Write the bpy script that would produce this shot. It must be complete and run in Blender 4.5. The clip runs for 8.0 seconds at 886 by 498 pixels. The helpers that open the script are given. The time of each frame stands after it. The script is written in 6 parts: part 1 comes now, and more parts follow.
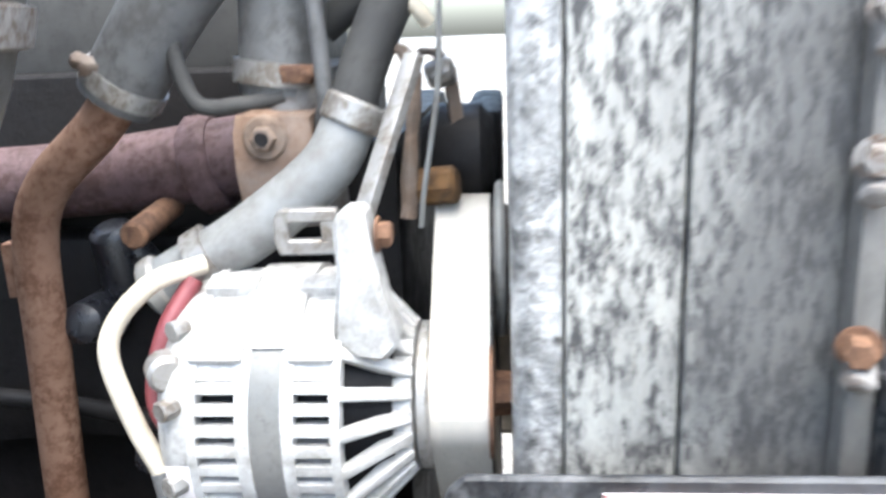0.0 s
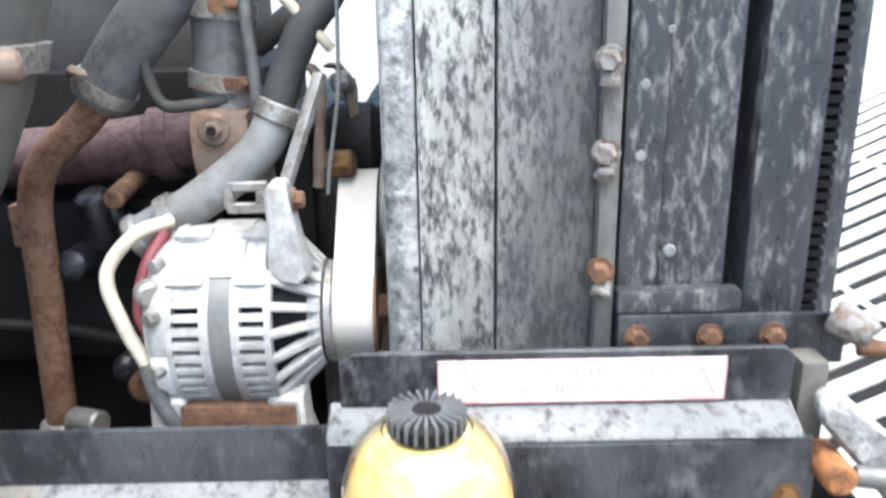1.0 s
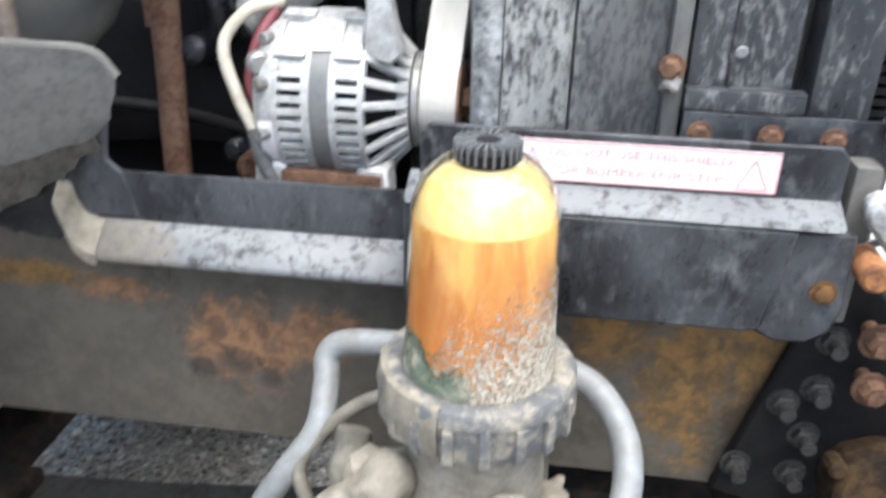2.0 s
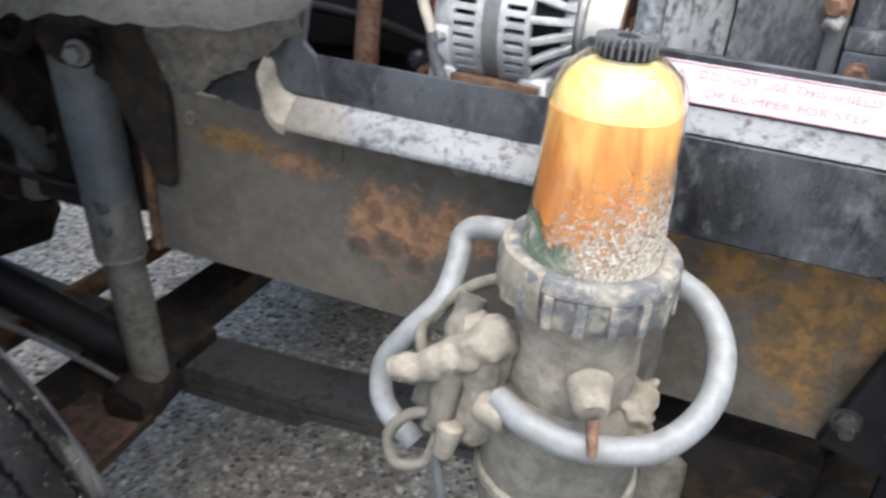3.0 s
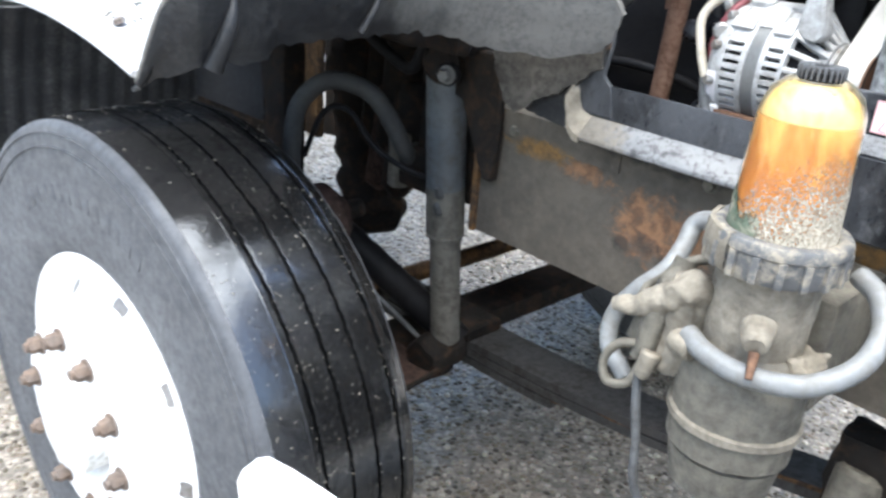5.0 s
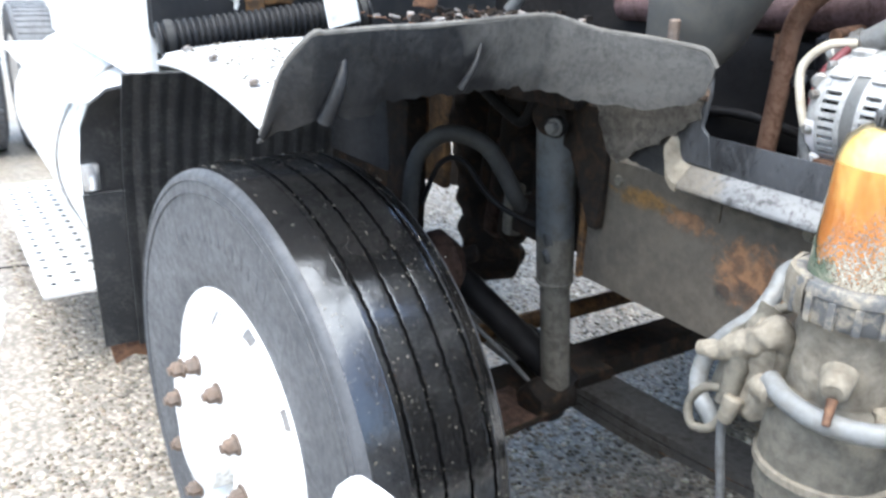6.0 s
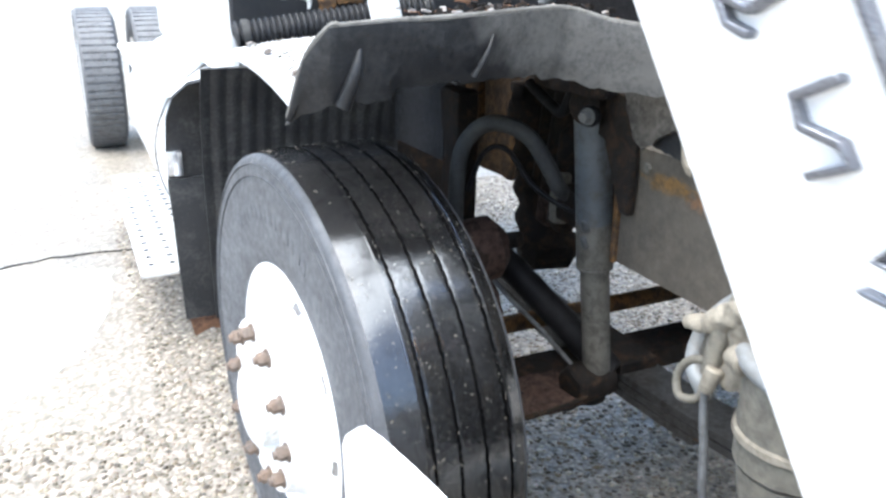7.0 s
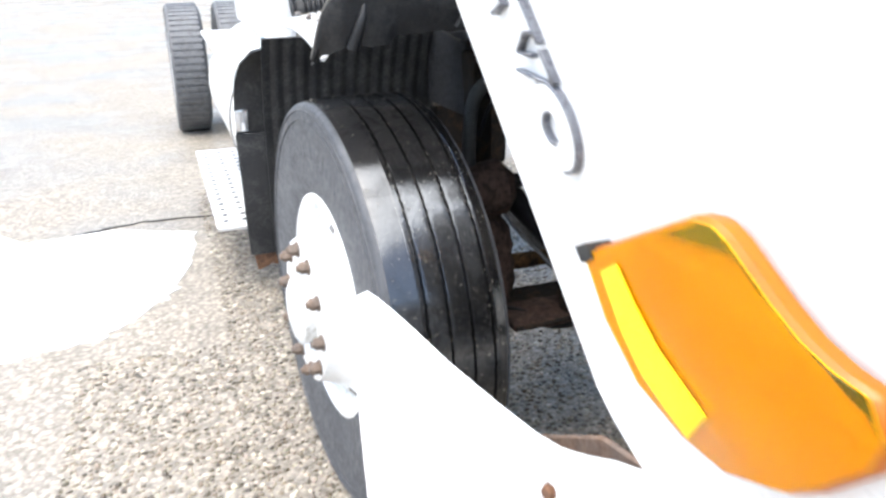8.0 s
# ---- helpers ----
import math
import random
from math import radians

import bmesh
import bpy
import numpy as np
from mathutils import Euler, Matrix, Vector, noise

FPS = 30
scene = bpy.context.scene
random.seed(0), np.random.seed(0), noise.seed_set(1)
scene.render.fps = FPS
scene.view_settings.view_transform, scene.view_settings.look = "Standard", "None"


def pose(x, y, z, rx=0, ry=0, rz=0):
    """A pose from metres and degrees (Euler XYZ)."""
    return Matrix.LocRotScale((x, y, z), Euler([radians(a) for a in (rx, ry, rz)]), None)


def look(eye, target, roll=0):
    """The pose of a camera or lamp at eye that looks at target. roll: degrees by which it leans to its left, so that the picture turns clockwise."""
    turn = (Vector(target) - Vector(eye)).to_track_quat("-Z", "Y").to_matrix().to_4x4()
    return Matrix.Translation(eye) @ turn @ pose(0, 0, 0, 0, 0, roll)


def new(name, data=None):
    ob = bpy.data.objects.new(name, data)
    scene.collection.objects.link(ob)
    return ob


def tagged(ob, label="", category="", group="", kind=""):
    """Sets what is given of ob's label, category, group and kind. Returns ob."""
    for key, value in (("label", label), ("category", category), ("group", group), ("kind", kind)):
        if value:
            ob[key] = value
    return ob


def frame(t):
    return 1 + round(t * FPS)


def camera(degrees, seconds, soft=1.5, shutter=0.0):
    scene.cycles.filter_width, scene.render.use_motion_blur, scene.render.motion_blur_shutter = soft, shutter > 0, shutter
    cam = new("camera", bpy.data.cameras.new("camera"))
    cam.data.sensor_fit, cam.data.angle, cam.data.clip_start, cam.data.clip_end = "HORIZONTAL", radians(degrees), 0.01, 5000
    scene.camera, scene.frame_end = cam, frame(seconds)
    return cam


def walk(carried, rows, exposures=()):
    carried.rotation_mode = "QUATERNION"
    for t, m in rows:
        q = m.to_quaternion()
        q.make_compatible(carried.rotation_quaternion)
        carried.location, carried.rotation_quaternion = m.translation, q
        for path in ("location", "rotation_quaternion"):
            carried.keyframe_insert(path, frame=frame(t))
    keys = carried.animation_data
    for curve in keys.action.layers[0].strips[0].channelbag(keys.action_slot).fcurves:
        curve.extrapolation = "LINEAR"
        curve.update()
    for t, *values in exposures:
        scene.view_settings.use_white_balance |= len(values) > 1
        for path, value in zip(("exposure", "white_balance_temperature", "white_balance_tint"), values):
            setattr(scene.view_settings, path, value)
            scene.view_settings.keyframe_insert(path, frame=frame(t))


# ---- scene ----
cam = camera(57.7, 8.0, soft=2.6, shutter=0.5)
PATH = [
    (0, (0.135, 0.025, 1.493), (-0.026, 1.950, 0.975), -2.2),
    (0.5, (0.175, -0.076, 1.559), (0.118, 1.829, 0.952), -2.2),
    (1, (0.185, -0.203, 1.554), (0.192, 1.699, 0.936), -1.0),
    (1.5, (0.197, -0.264, 1.526), (0.132, 1.590, 0.780), -0.0),
    (2, (0.213, -0.302, 1.487), (-0.016, 1.482, 0.613), 1.3),
    (2.2, (0.216, -0.320, 1.476), (-0.072, 1.439, 0.569), 2.1),
    (3.5, (0.333, -0.439, 1.443), (-0.527, 1.110, 0.515), 5.1),
    (4, (0.391, -0.508, 1.438), (-0.651, 0.963, 0.573), 5.8),
    (4.5, (0.458, -0.590, 1.434), (-0.731, 0.798, 0.622), 5.5),
    (5.8, (0.592, -0.641, 1.453), (-0.922, 0.442, 0.722), 2.6),
    (6, (0.612, -0.619, 1.454), (-0.958, 0.410, 0.764), 2.0),
    (6.5, (0.667, -0.574, 1.456), (-0.986, 0.334, 0.792), 1.0),
    (7, (0.765, -0.545, 1.452), (-0.932, 0.252, 0.760), 0.6),
    (7.5, (0.954, -0.555, 1.437), (-0.778, 0.165, 0.746), 1.1),
    (8, (1.176, -0.541, 1.417), (-0.594, 0.073, 0.718), -1.0),
]
walk(cam, [(t, look(eye, target, roll)) for t, eye, target, roll in PATH],
     [(0, 2.62, 6250, 5), (0.5, 2.48, 6200, 5), (1.0, 2.18, 6200, 4), (2.0, 1.9, 6150, 5), (3.5, 1.88, 6250, 7), (4.5, 2.1, 6100, 4), (6.0, 2.08, 6050, 4), (7.0, 2.2, 6050, 4), (8.0, 1.86, 6350, 6)])

# ---- world and light ----
world = bpy.data.worlds.new("overcast_sky")
scene.world = world
world.use_nodes = True
wn = world.node_tree
sky = wn.nodes.new("ShaderNodeTexSky")
sky.sky_type, sky.sun_disc = "NISHITA", False
sky.sun_elevation, sky.sun_rotation = radians(70), radians(150)
sky.air_density, sky.dust_density, sky.ozone_density = 1.0, 4.0, 1.5
wn.links.new(sky.outputs[0], wn.nodes["Background"].inputs[0])
wn.nodes["Background"].inputs[1].default_value = 0.15
sun = new("sun", bpy.data.lights.new("sun", "SUN"))
sun.data.energy, sun.data.angle, sun.data.color = 1.7, radians(80), (1.0, 0.97, 0.93)
sun.matrix_world = look((0.6, -0.8, 4.6), (0, 0, 0))


# ---- materials ----
def rgb(c):
    return (c[0], c[1], c[2], 1.0)


def mat(name, c1, c2, c3=None, s1=7.0, s2=70.0, amount=0.5, spread=0.12, rough=0.6, rvar=0.2, metal=0.0,
        bump=0.15, bscale=160.0, stretch=(1, 1, 1), coat=0.0, coat_rough=0.03, coat_ior=1.5, spec=0.5, patchy=0.0, spots=(), vary=0.0, edge=0.5, soft=0.06, drift=None):
    """Two tones blended by broad noise, a third in fine patches, with grain in roughness and relief."""
    m = bpy.data.materials.new(name)
    m.use_nodes = True
    nt = m.node_tree
    n, link = nt.nodes, nt.links.new
    b = n["Principled BSDF"]
    tc, mp = n.new("ShaderNodeTexCoord"), n.new("ShaderNodeMapping")
    mp.inputs["Scale"].default_value = stretch
    link(tc.outputs["Object"], mp.inputs[0])

    def noisy(scale, detail=6.0, distort=0.0, rough_=0.6):
        t = n.new("ShaderNodeTexNoise")
        t.inputs["Scale"].default_value, t.inputs["Detail"].default_value = scale, detail
        t.inputs["Distortion"].default_value, t.inputs["Roughness"].default_value = distort, rough_
        link(mp.outputs[0], t.inputs["Vector"])
        return t.outputs["Fac"]

    def ramp(src, lo, hi):
        r = n.new("ShaderNodeMapRange")
        r.inputs["From Min"].default_value, r.inputs["From Max"].default_value = lo, hi
        link(src, r.inputs["Value"])
        return r.outputs[0]

    def blend(f, a, c):
        x = n.new("ShaderNodeMix")
        x.data_type = "RGBA"
        link(f, x.inputs[0])
        for sock, v in ((x.inputs[6], a), (x.inputs[7], c)):
            if isinstance(v, tuple):
                sock.default_value = rgb(v)
            else:
                link(v, sock)
        return x.outputs[2]

    big, fine = noisy(s1, 5, 0.4), noisy(s2, 8, 0.2, 0.7)
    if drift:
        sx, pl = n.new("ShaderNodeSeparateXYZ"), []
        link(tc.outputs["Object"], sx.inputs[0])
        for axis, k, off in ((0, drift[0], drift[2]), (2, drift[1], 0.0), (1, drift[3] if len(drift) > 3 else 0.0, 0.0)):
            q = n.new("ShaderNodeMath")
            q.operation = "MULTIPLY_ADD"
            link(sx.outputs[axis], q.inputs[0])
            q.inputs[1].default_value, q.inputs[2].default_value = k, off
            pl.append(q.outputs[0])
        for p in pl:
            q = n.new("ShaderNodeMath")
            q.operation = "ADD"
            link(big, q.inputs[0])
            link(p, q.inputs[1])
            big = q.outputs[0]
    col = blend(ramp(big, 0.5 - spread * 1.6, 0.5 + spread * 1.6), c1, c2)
    if c3:
        mixed = n.new("ShaderNodeMath")
        mixed.operation = "MULTIPLY_ADD"
        link(fine, mixed.inputs[0])
        mixed.inputs[1].default_value = edge
        other = noisy(s1 * 2.3, 4, 0.6)
        sc = n.new("ShaderNodeMath")
        sc.operation = "MULTIPLY"
        link(other, sc.inputs[0])
        sc.inputs[1].default_value = 1 - edge
        link(sc.outputs[0], mixed.inputs[2])
        lo = 0.5 + (0.5 - amount) * 0.35
        col = blend(ramp(mixed.outputs[0], lo - soft, lo + soft), col, c3)
    else:
        dark = tuple(v * 0.8 for v in c1)
        col = blend(ramp(fine, 0.55, 0.8), col, dark)
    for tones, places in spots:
        # stains and a painted shadow line, ragged-edged, round given places in the x-z plane
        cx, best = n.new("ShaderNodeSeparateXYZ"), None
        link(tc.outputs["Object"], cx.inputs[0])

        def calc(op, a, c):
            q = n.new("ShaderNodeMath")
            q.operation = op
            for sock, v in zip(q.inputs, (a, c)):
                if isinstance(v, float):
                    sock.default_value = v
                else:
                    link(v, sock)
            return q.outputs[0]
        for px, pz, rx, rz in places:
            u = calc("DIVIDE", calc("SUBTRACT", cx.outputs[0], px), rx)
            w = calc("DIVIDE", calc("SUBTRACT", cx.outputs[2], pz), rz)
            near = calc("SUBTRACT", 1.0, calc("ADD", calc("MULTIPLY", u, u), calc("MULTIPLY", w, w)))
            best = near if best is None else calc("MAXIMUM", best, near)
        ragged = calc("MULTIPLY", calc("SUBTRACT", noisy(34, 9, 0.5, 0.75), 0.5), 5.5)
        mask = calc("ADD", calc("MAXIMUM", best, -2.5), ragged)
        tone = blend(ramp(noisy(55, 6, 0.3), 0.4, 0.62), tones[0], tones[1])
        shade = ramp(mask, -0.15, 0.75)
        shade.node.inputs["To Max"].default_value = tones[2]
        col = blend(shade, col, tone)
    if vary:
        info, hs = n.new("ShaderNodeObjectInfo"), n.new("ShaderNodeHueSaturation")
        link(ramp(info.outputs["Random"], 0, 1), hs.inputs["Value"])
        hs.inputs["Value"].links[0].from_node.inputs["To Min"].default_value = 1 - vary
        hs.inputs["Value"].links[0].from_node.inputs["To Max"].default_value = 1 + vary
        link(col, hs.inputs["Color"])
        col = hs.outputs[0]
    link(col, b.inputs["Base Color"])
    rr = ramp(fine, 0.3, 0.7)
    rr.node.inputs["To Min"].default_value, rr.node.inputs["To Max"].default_value = max(0.03, rough - rvar), min(1, rough + rvar)
    link(rr, b.inputs["Roughness"])
    b.inputs["Metallic"].default_value = metal
    b.inputs["Coat Weight"].default_value, b.inputs["Coat Roughness"].default_value = coat, coat_rough
    b.inputs["Coat IOR"].default_value, b.inputs["Specular IOR Level"].default_value = coat_ior, spec
    if patchy:
        # wet film with scuffed gaps
        film = ramp(noisy(22, 8, 0.9, 0.75), 0.4, 0.52)
        film.node.inputs["To Min"].default_value, film.node.inputs["To Max"].default_value = coat * (1 - patchy), coat
        link(film, b.inputs["Coat Weight"])
        cb = n.new("ShaderNodeBump")
        cb.inputs["Strength"].default_value, cb.inputs["Distance"].default_value = 0.22, 0.0016
        link(noisy(110, 5, 0.3, 0.6), cb.inputs["Height"])
        link(cb.outputs[0], b.inputs["Coat Normal"])
    if bump:
        bp = n.new("ShaderNodeBump")
        bp.inputs["Strength"].default_value, bp.inputs["Distance"].default_value = bump, 0.004
        link(noisy(bscale, 6, 0.0, 0.65), bp.inputs["Height"])
        link(bp.outputs[0], b.inputs["Normal"])
    return m


BLACK_PAINT = mat("black_chassis_paint", (0.006, 0.0065, 0.008), (0.05, 0.053, 0.059), (0.12, 0.122, 0.126), 8, 75, 0.2, rough=0.38, bump=0.45, stretch=(1, 1, 0.6), edge=0.6, soft=0.1, spread=0.06, spec=0.4)
GREY_DUST = mat("dusty_ledge", (0.095, 0.098, 0.103), (0.16, 0.163, 0.167), (0.035, 0.035, 0.036), 13, 95, 0.36, rough=0.5, edge=0.7, soft=0.06, spread=0.15, spots=((((0.17, 0.15, 0.12), (0.12, 0.108, 0.088), 0.85), ((-0.25, 1.13, 0.1, 0.08),)),))
RUSTY_PLACES = ((-0.115, 0.982, 0.075, 0.066), (-0.255, 1.035, 0.055, 0.02), (-0.02, 1.0, 0.06, 0.045))
OCHRE_PLACES = ((0.39, 0.99, 0.06, 0.12), (0.45, 1.0, 0.03, 0.13), (0.3, 1.04, 0.05, 0.05), (-0.36, 1.05, 0.07, 0.02), (0.2, 1.06, 0.05, 0.03))
# the long dark places near z 1.09 paint the shadow under the mount's ledge
RAIL = mat("muddy_rail_shadow_line", (0.085, 0.074, 0.06), (0.13, 0.113, 0.09), (0.06, 0.053, 0.045), 5, 45, 0.3, rough=0.75, bump=0.35, bscale=90, edge=0.45, soft=0.14, spec=0.25,
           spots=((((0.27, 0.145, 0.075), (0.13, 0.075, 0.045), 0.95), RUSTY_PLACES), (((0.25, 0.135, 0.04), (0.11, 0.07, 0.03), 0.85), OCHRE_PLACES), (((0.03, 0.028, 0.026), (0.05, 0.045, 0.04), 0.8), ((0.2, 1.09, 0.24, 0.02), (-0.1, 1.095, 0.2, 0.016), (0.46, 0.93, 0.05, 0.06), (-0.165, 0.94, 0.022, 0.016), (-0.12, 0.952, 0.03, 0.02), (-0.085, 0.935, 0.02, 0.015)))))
RUST = mat("rust", (0.155, 0.08, 0.046), (0.2, 0.115, 0.07), (0.075, 0.043, 0.03), 18, 120, 0.5, rough=0.85, bump=0.4, soft=0.1, spec=0.2)
ORANGE_RUST = mat("fresh_orange_rust", (0.27, 0.105, 0.04), (0.32, 0.15, 0.065), (0.14, 0.065, 0.035), 30, 100, 0.4, rough=0.85, bump=0.5, spec=0.2)
RUST_PIPE = mat("rusted_pipe", (0.18, 0.103, 0.07), (0.24, 0.148, 0.105), (0.12, 0.062, 0.04), 14, 130, 0.45, rough=0.8, bump=0.3, spec=0.2)
RED_RUST = mat("red_brown_iron", (0.085, 0.055, 0.06), (0.12, 0.08, 0.08), (0.06, 0.036, 0.034), 16, 120, 0.45, rough=0.7, bump=0.4, spec=0.25)
ALLOY = mat("cast_aluminium", (0.36, 0.36, 0.356), (0.43, 0.43, 0.425), (0.22, 0.215, 0.2), 14, 90, 0.4, rough=0.48, metal=0.15, bump=0.3, soft=0.1)
STEEL = mat("grey_steel", (0.22, 0.215, 0.21), (0.3, 0.295, 0.28), (0.14, 0.12, 0.1), 20, 120, 0.4, rough=0.45, metal=0.5)
OUTLET = mat("brown_stained_casting", (0.2, 0.13, 0.09), (0.13, 0.105, 0.09), (0.1, 0.06, 0.04), 22, 80, 0.35, rough=0.7, bump=0.4, soft=0.12, spec=0.25)
STAINED = mat("rust_stained_alloy", (0.13, 0.11, 0.095), (0.17, 0.115, 0.08), (0.08, 0.055, 0.04), 26, 90, 0.4, rough=0.65, bump=0.35, soft=0.12)
BOLT_DARK = mat("greasy_bolt_steel", (0.022, 0.022, 0.022), (0.045, 0.043, 0.041), (0.015, 0.013, 0.012), 40, 120, 0.4, rough=0.65, spec=0.3)
BAND = mat("dull_steel_band", (0.11, 0.11, 0.105), (0.16, 0.16, 0.155), None, 20, 150, rough=0.5, metal=0.3)
RUBBER_GREY = mat("grey_dusty_rubber", (0.075, 0.077, 0.08), (0.115, 0.117, 0.117), (0.06, 0.059, 0.058), 12, 80, 0.4, rough=0.6)
RUBBER_DARK = mat("dark_rubber", (0.03, 0.03, 0.03), (0.055, 0.055, 0.053), None, 12, 80, rough=0.7, spec=0.25)
SOOT = mat("sooty_engine", (0.006, 0.006, 0.007), (0.016, 0.015, 0.015), None, 6, 50, rough=0.55, bump=0.3, spec=0.12)
OILY = mat("oily_black_iron", (0.008, 0.009, 0.012), (0.02, 0.021, 0.027), None, 10, 60, rough=0.32, rvar=0.18, bump=0.3, spec=0.6)
ENGINE_GREY = mat("engine_grey_paint", (0.14, 0.135, 0.13), (0.2, 0.19, 0.18), (0.1, 0.08, 0.065), 10, 70, 0.4, rough=0.6)
SHROUD = mat("weathered_shroud", (0.36, 0.36, 0.335), (0.1, 0.1, 0.098), (0.045, 0.045, 0.046), 12, 130, 0.46, rough=0.6, bump=0.5, stretch=(1.3, 1, 0.5), edge=0.68, soft=0.055, spread=0.13, drift=(3.0, -0.4, -0.1))
COLLAR = mat("grey_collar_plastic", (0.075, 0.077, 0.08), (0.11, 0.11, 0.11), (0.27, 0.24, 0.19), 22, 70, 0.42, rough=0.6)
DUCT = mat("grey_moulded_plastic", (0.16, 0.16, 0.155), (0.22, 0.22, 0.21), None, 6, 60, rough=0.55)
DUCT_MUD = mat("muddy_duct_plastic", (0.06, 0.06, 0.058), (0.095, 0.093, 0.087), (0.14, 0.13, 0.11), 9, 60, 0.32, rough=0.6, soft=0.14)
TANK_BLACK = mat("weathered_black_tank", (0.012, 0.014, 0.018), (0.045, 0.047, 0.051), (0.17, 0.168, 0.162), 9, 130, 0.3, rough=0.4, bump=0.45, bscale=120, stretch=(1, 1, 0.35), edge=0.72, soft=0.06, spread=0.14)
FLANGE = mat("dusty_flange_metal", (0.11, 0.107, 0.1), (0.17, 0.165, 0.155), (0.06, 0.058, 0.055), 14, 80, 0.4, rough=0.6, bump=0.3, stretch=(1, 1, 0.4), soft=0.12)
CORRODED = mat("white_corrosion", (0.15, 0.143, 0.136), (0.23, 0.22, 0.21), (0.1, 0.07, 0.05), 40, 120, 0.42, rough=0.7, bump=0.6)
ALLOY_EDGE = mat("scuffed_bare_edge", (0.24, 0.24, 0.235), (0.5, 0.5, 0.49), (0.06, 0.06, 0.06), 26, 110, 0.36, rough=0.45, bump=0.9, bscale=70, soft=0.1, metal=0.1, spread=0.08)
WHITE = mat("white_truck_paint", (0.8, 0.8, 0.8), (0.78, 0.78, 0.77), None, 3, 40, rough=0.3, rvar=0.08, bump=0.02, coat=0.3)
WHITE_DIRTY = mat("dirty_white_paint", (0.72, 0.72, 0.71), (0.6, 0.6, 0.58), (0.42, 0.4, 0.36), 8, 60, 0.3, rough=0.5)
# grey that paints the shaded sides and shadow edges of the badge letters
BADGE_SHADE = mat("shaded_badge_sides", (0.12, 0.125, 0.145), (0.2, 0.205, 0.225), None, 30, 100, rough=0.3, metal=0.4)
GRIT = mat("pale_grit", (0.1, 0.09, 0.07), (0.24, 0.215, 0.175), None, 60, 150, rough=0.6)
CHROME = mat("chrome_letters", (0.62, 0.63, 0.65), (0.7, 0.7, 0.71), None, 10, 100, rough=0.16, rvar=0.08, metal=0.9, bump=0.02)
TYRE = mat("worn_wet_tyre", (0.004, 0.004, 0.0045), (0.009, 0.009, 0.0095), (0.085, 0.08, 0.07), 16, 150, 0.17, rough=0.5, rvar=0.2, bump=0.8, bscale=120, edge=0.85, soft=0.025, coat=1.0, coat_rough=0.12, coat_ior=2.0, spec=0.04, patchy=0.4)
SHOULDER = mat("wet_tyre_shoulder", (0.006, 0.006, 0.0065), (0.012, 0.012, 0.013), (0.06, 0.057, 0.05), 14, 130, 0.16, rough=0.5, rvar=0.2, bump=0.45, bscale=150, edge=0.85, soft=0.03, coat=1.0, coat_rough=0.15, coat_ior=1.9, spec=0.04, patchy=0.25)
SIDEWALL = mat("grey_tyre_sidewall", (0.062, 0.065, 0.072), (0.1, 0.103, 0.11), (0.045, 0.047, 0.051), 8, 60, 0.3, rough=0.6, rvar=0.15, soft=0.14, spec=0.3)
# dusty rubber made paler and bluish to paint in the distant haze
TYRE_DUST_HAZE = mat("haze_paled_dusty_tyre", (0.085, 0.088, 0.095), (0.13, 0.134, 0.14), (0.06, 0.06, 0.062), 9, 60, 0.35, rough=0.7)
PLASTIC = mat("black_liner_plastic", (0.014, 0.0145, 0.016), (0.03, 0.03, 0.031), (0.075, 0.074, 0.07), 6, 110, 0.22, rough=0.45, bump=0.3, bscale=60, edge=0.6, soft=0.12, spec=0.3)
COVER = mat("scuffed_white_cover", (0.5, 0.5, 0.505), (0.42, 0.42, 0.42), (0.25, 0.245, 0.24), 9, 90, 0.24, rough=0.5, bump=0.2, soft=0.06)
# shaded copy of PLASTIC for the recessed firewall, inner wall and bellows
DIM_PLASTIC = mat("dim_black_plastic", (0.009, 0.01, 0.012), (0.018, 0.019, 0.022), (0.03, 0.03, 0.03), 8, 70, 0.25, rough=0.55, bump=0.3, soft=0.12, spec=0.3)
# paler towards the skirt's top and its inner end
SKIRT = mat("graded_skirt_plastic", (0.009, 0.0095, 0.011), (0.085, 0.083, 0.078), (0.032, 0.032, 0.032), 8, 120, 0.28, rough=0.45, bump=0.35, bscale=60, edge=0.6, soft=0.12, drift=(0.0, 3.0, -4.25, 4.2), spread=0.06, spec=0.3)
FLAP = mat("dusty_torn_rubber", (0.05, 0.046, 0.04), (0.1, 0.094, 0.083), (0.028, 0.026, 0.023), 11, 70, 0.42, rough=0.7, bump=0.6, bscale=60, soft=0.1, spec=0.2)
PLASTIC_DUST = mat("dusty_liner_plastic", (0.08, 0.076, 0.069), (0.15, 0.144, 0.132), (0.075, 0.072, 0.066), 9, 60, 0.4, rough=0.7, bump=0.3, spec=0.25)
MUD = mat("dried_mud", (0.2, 0.178, 0.14), (0.28, 0.25, 0.2), (0.13, 0.113, 0.088), 18, 60, 0.44, rough=0.8, rvar=0.25, bump=1.0, bscale=48, soft=0.12, spec=0.3)
MUD_THIN = mat("mud_film", (0.125, 0.115, 0.093), (0.185, 0.168, 0.134), (0.08, 0.073, 0.061), 13, 60, 0.42, rough=0.7, rvar=0.25, bump=0.8, bscale=55, soft=0.12, spec=0.3)
HOSE_WHITE = mat("pale_hose", (0.175, 0.184, 0.19), (0.22, 0.226, 0.225), (0.12, 0.113, 0.1), 16, 60, 0.38, rough=0.5, soft=0.14)
HOSE_GREY = mat("light_grey_hose", (0.15, 0.158, 0.16), (0.2, 0.203, 0.2), (0.1, 0.096, 0.09), 12, 70, 0.36, rough=0.55, soft=0.12)
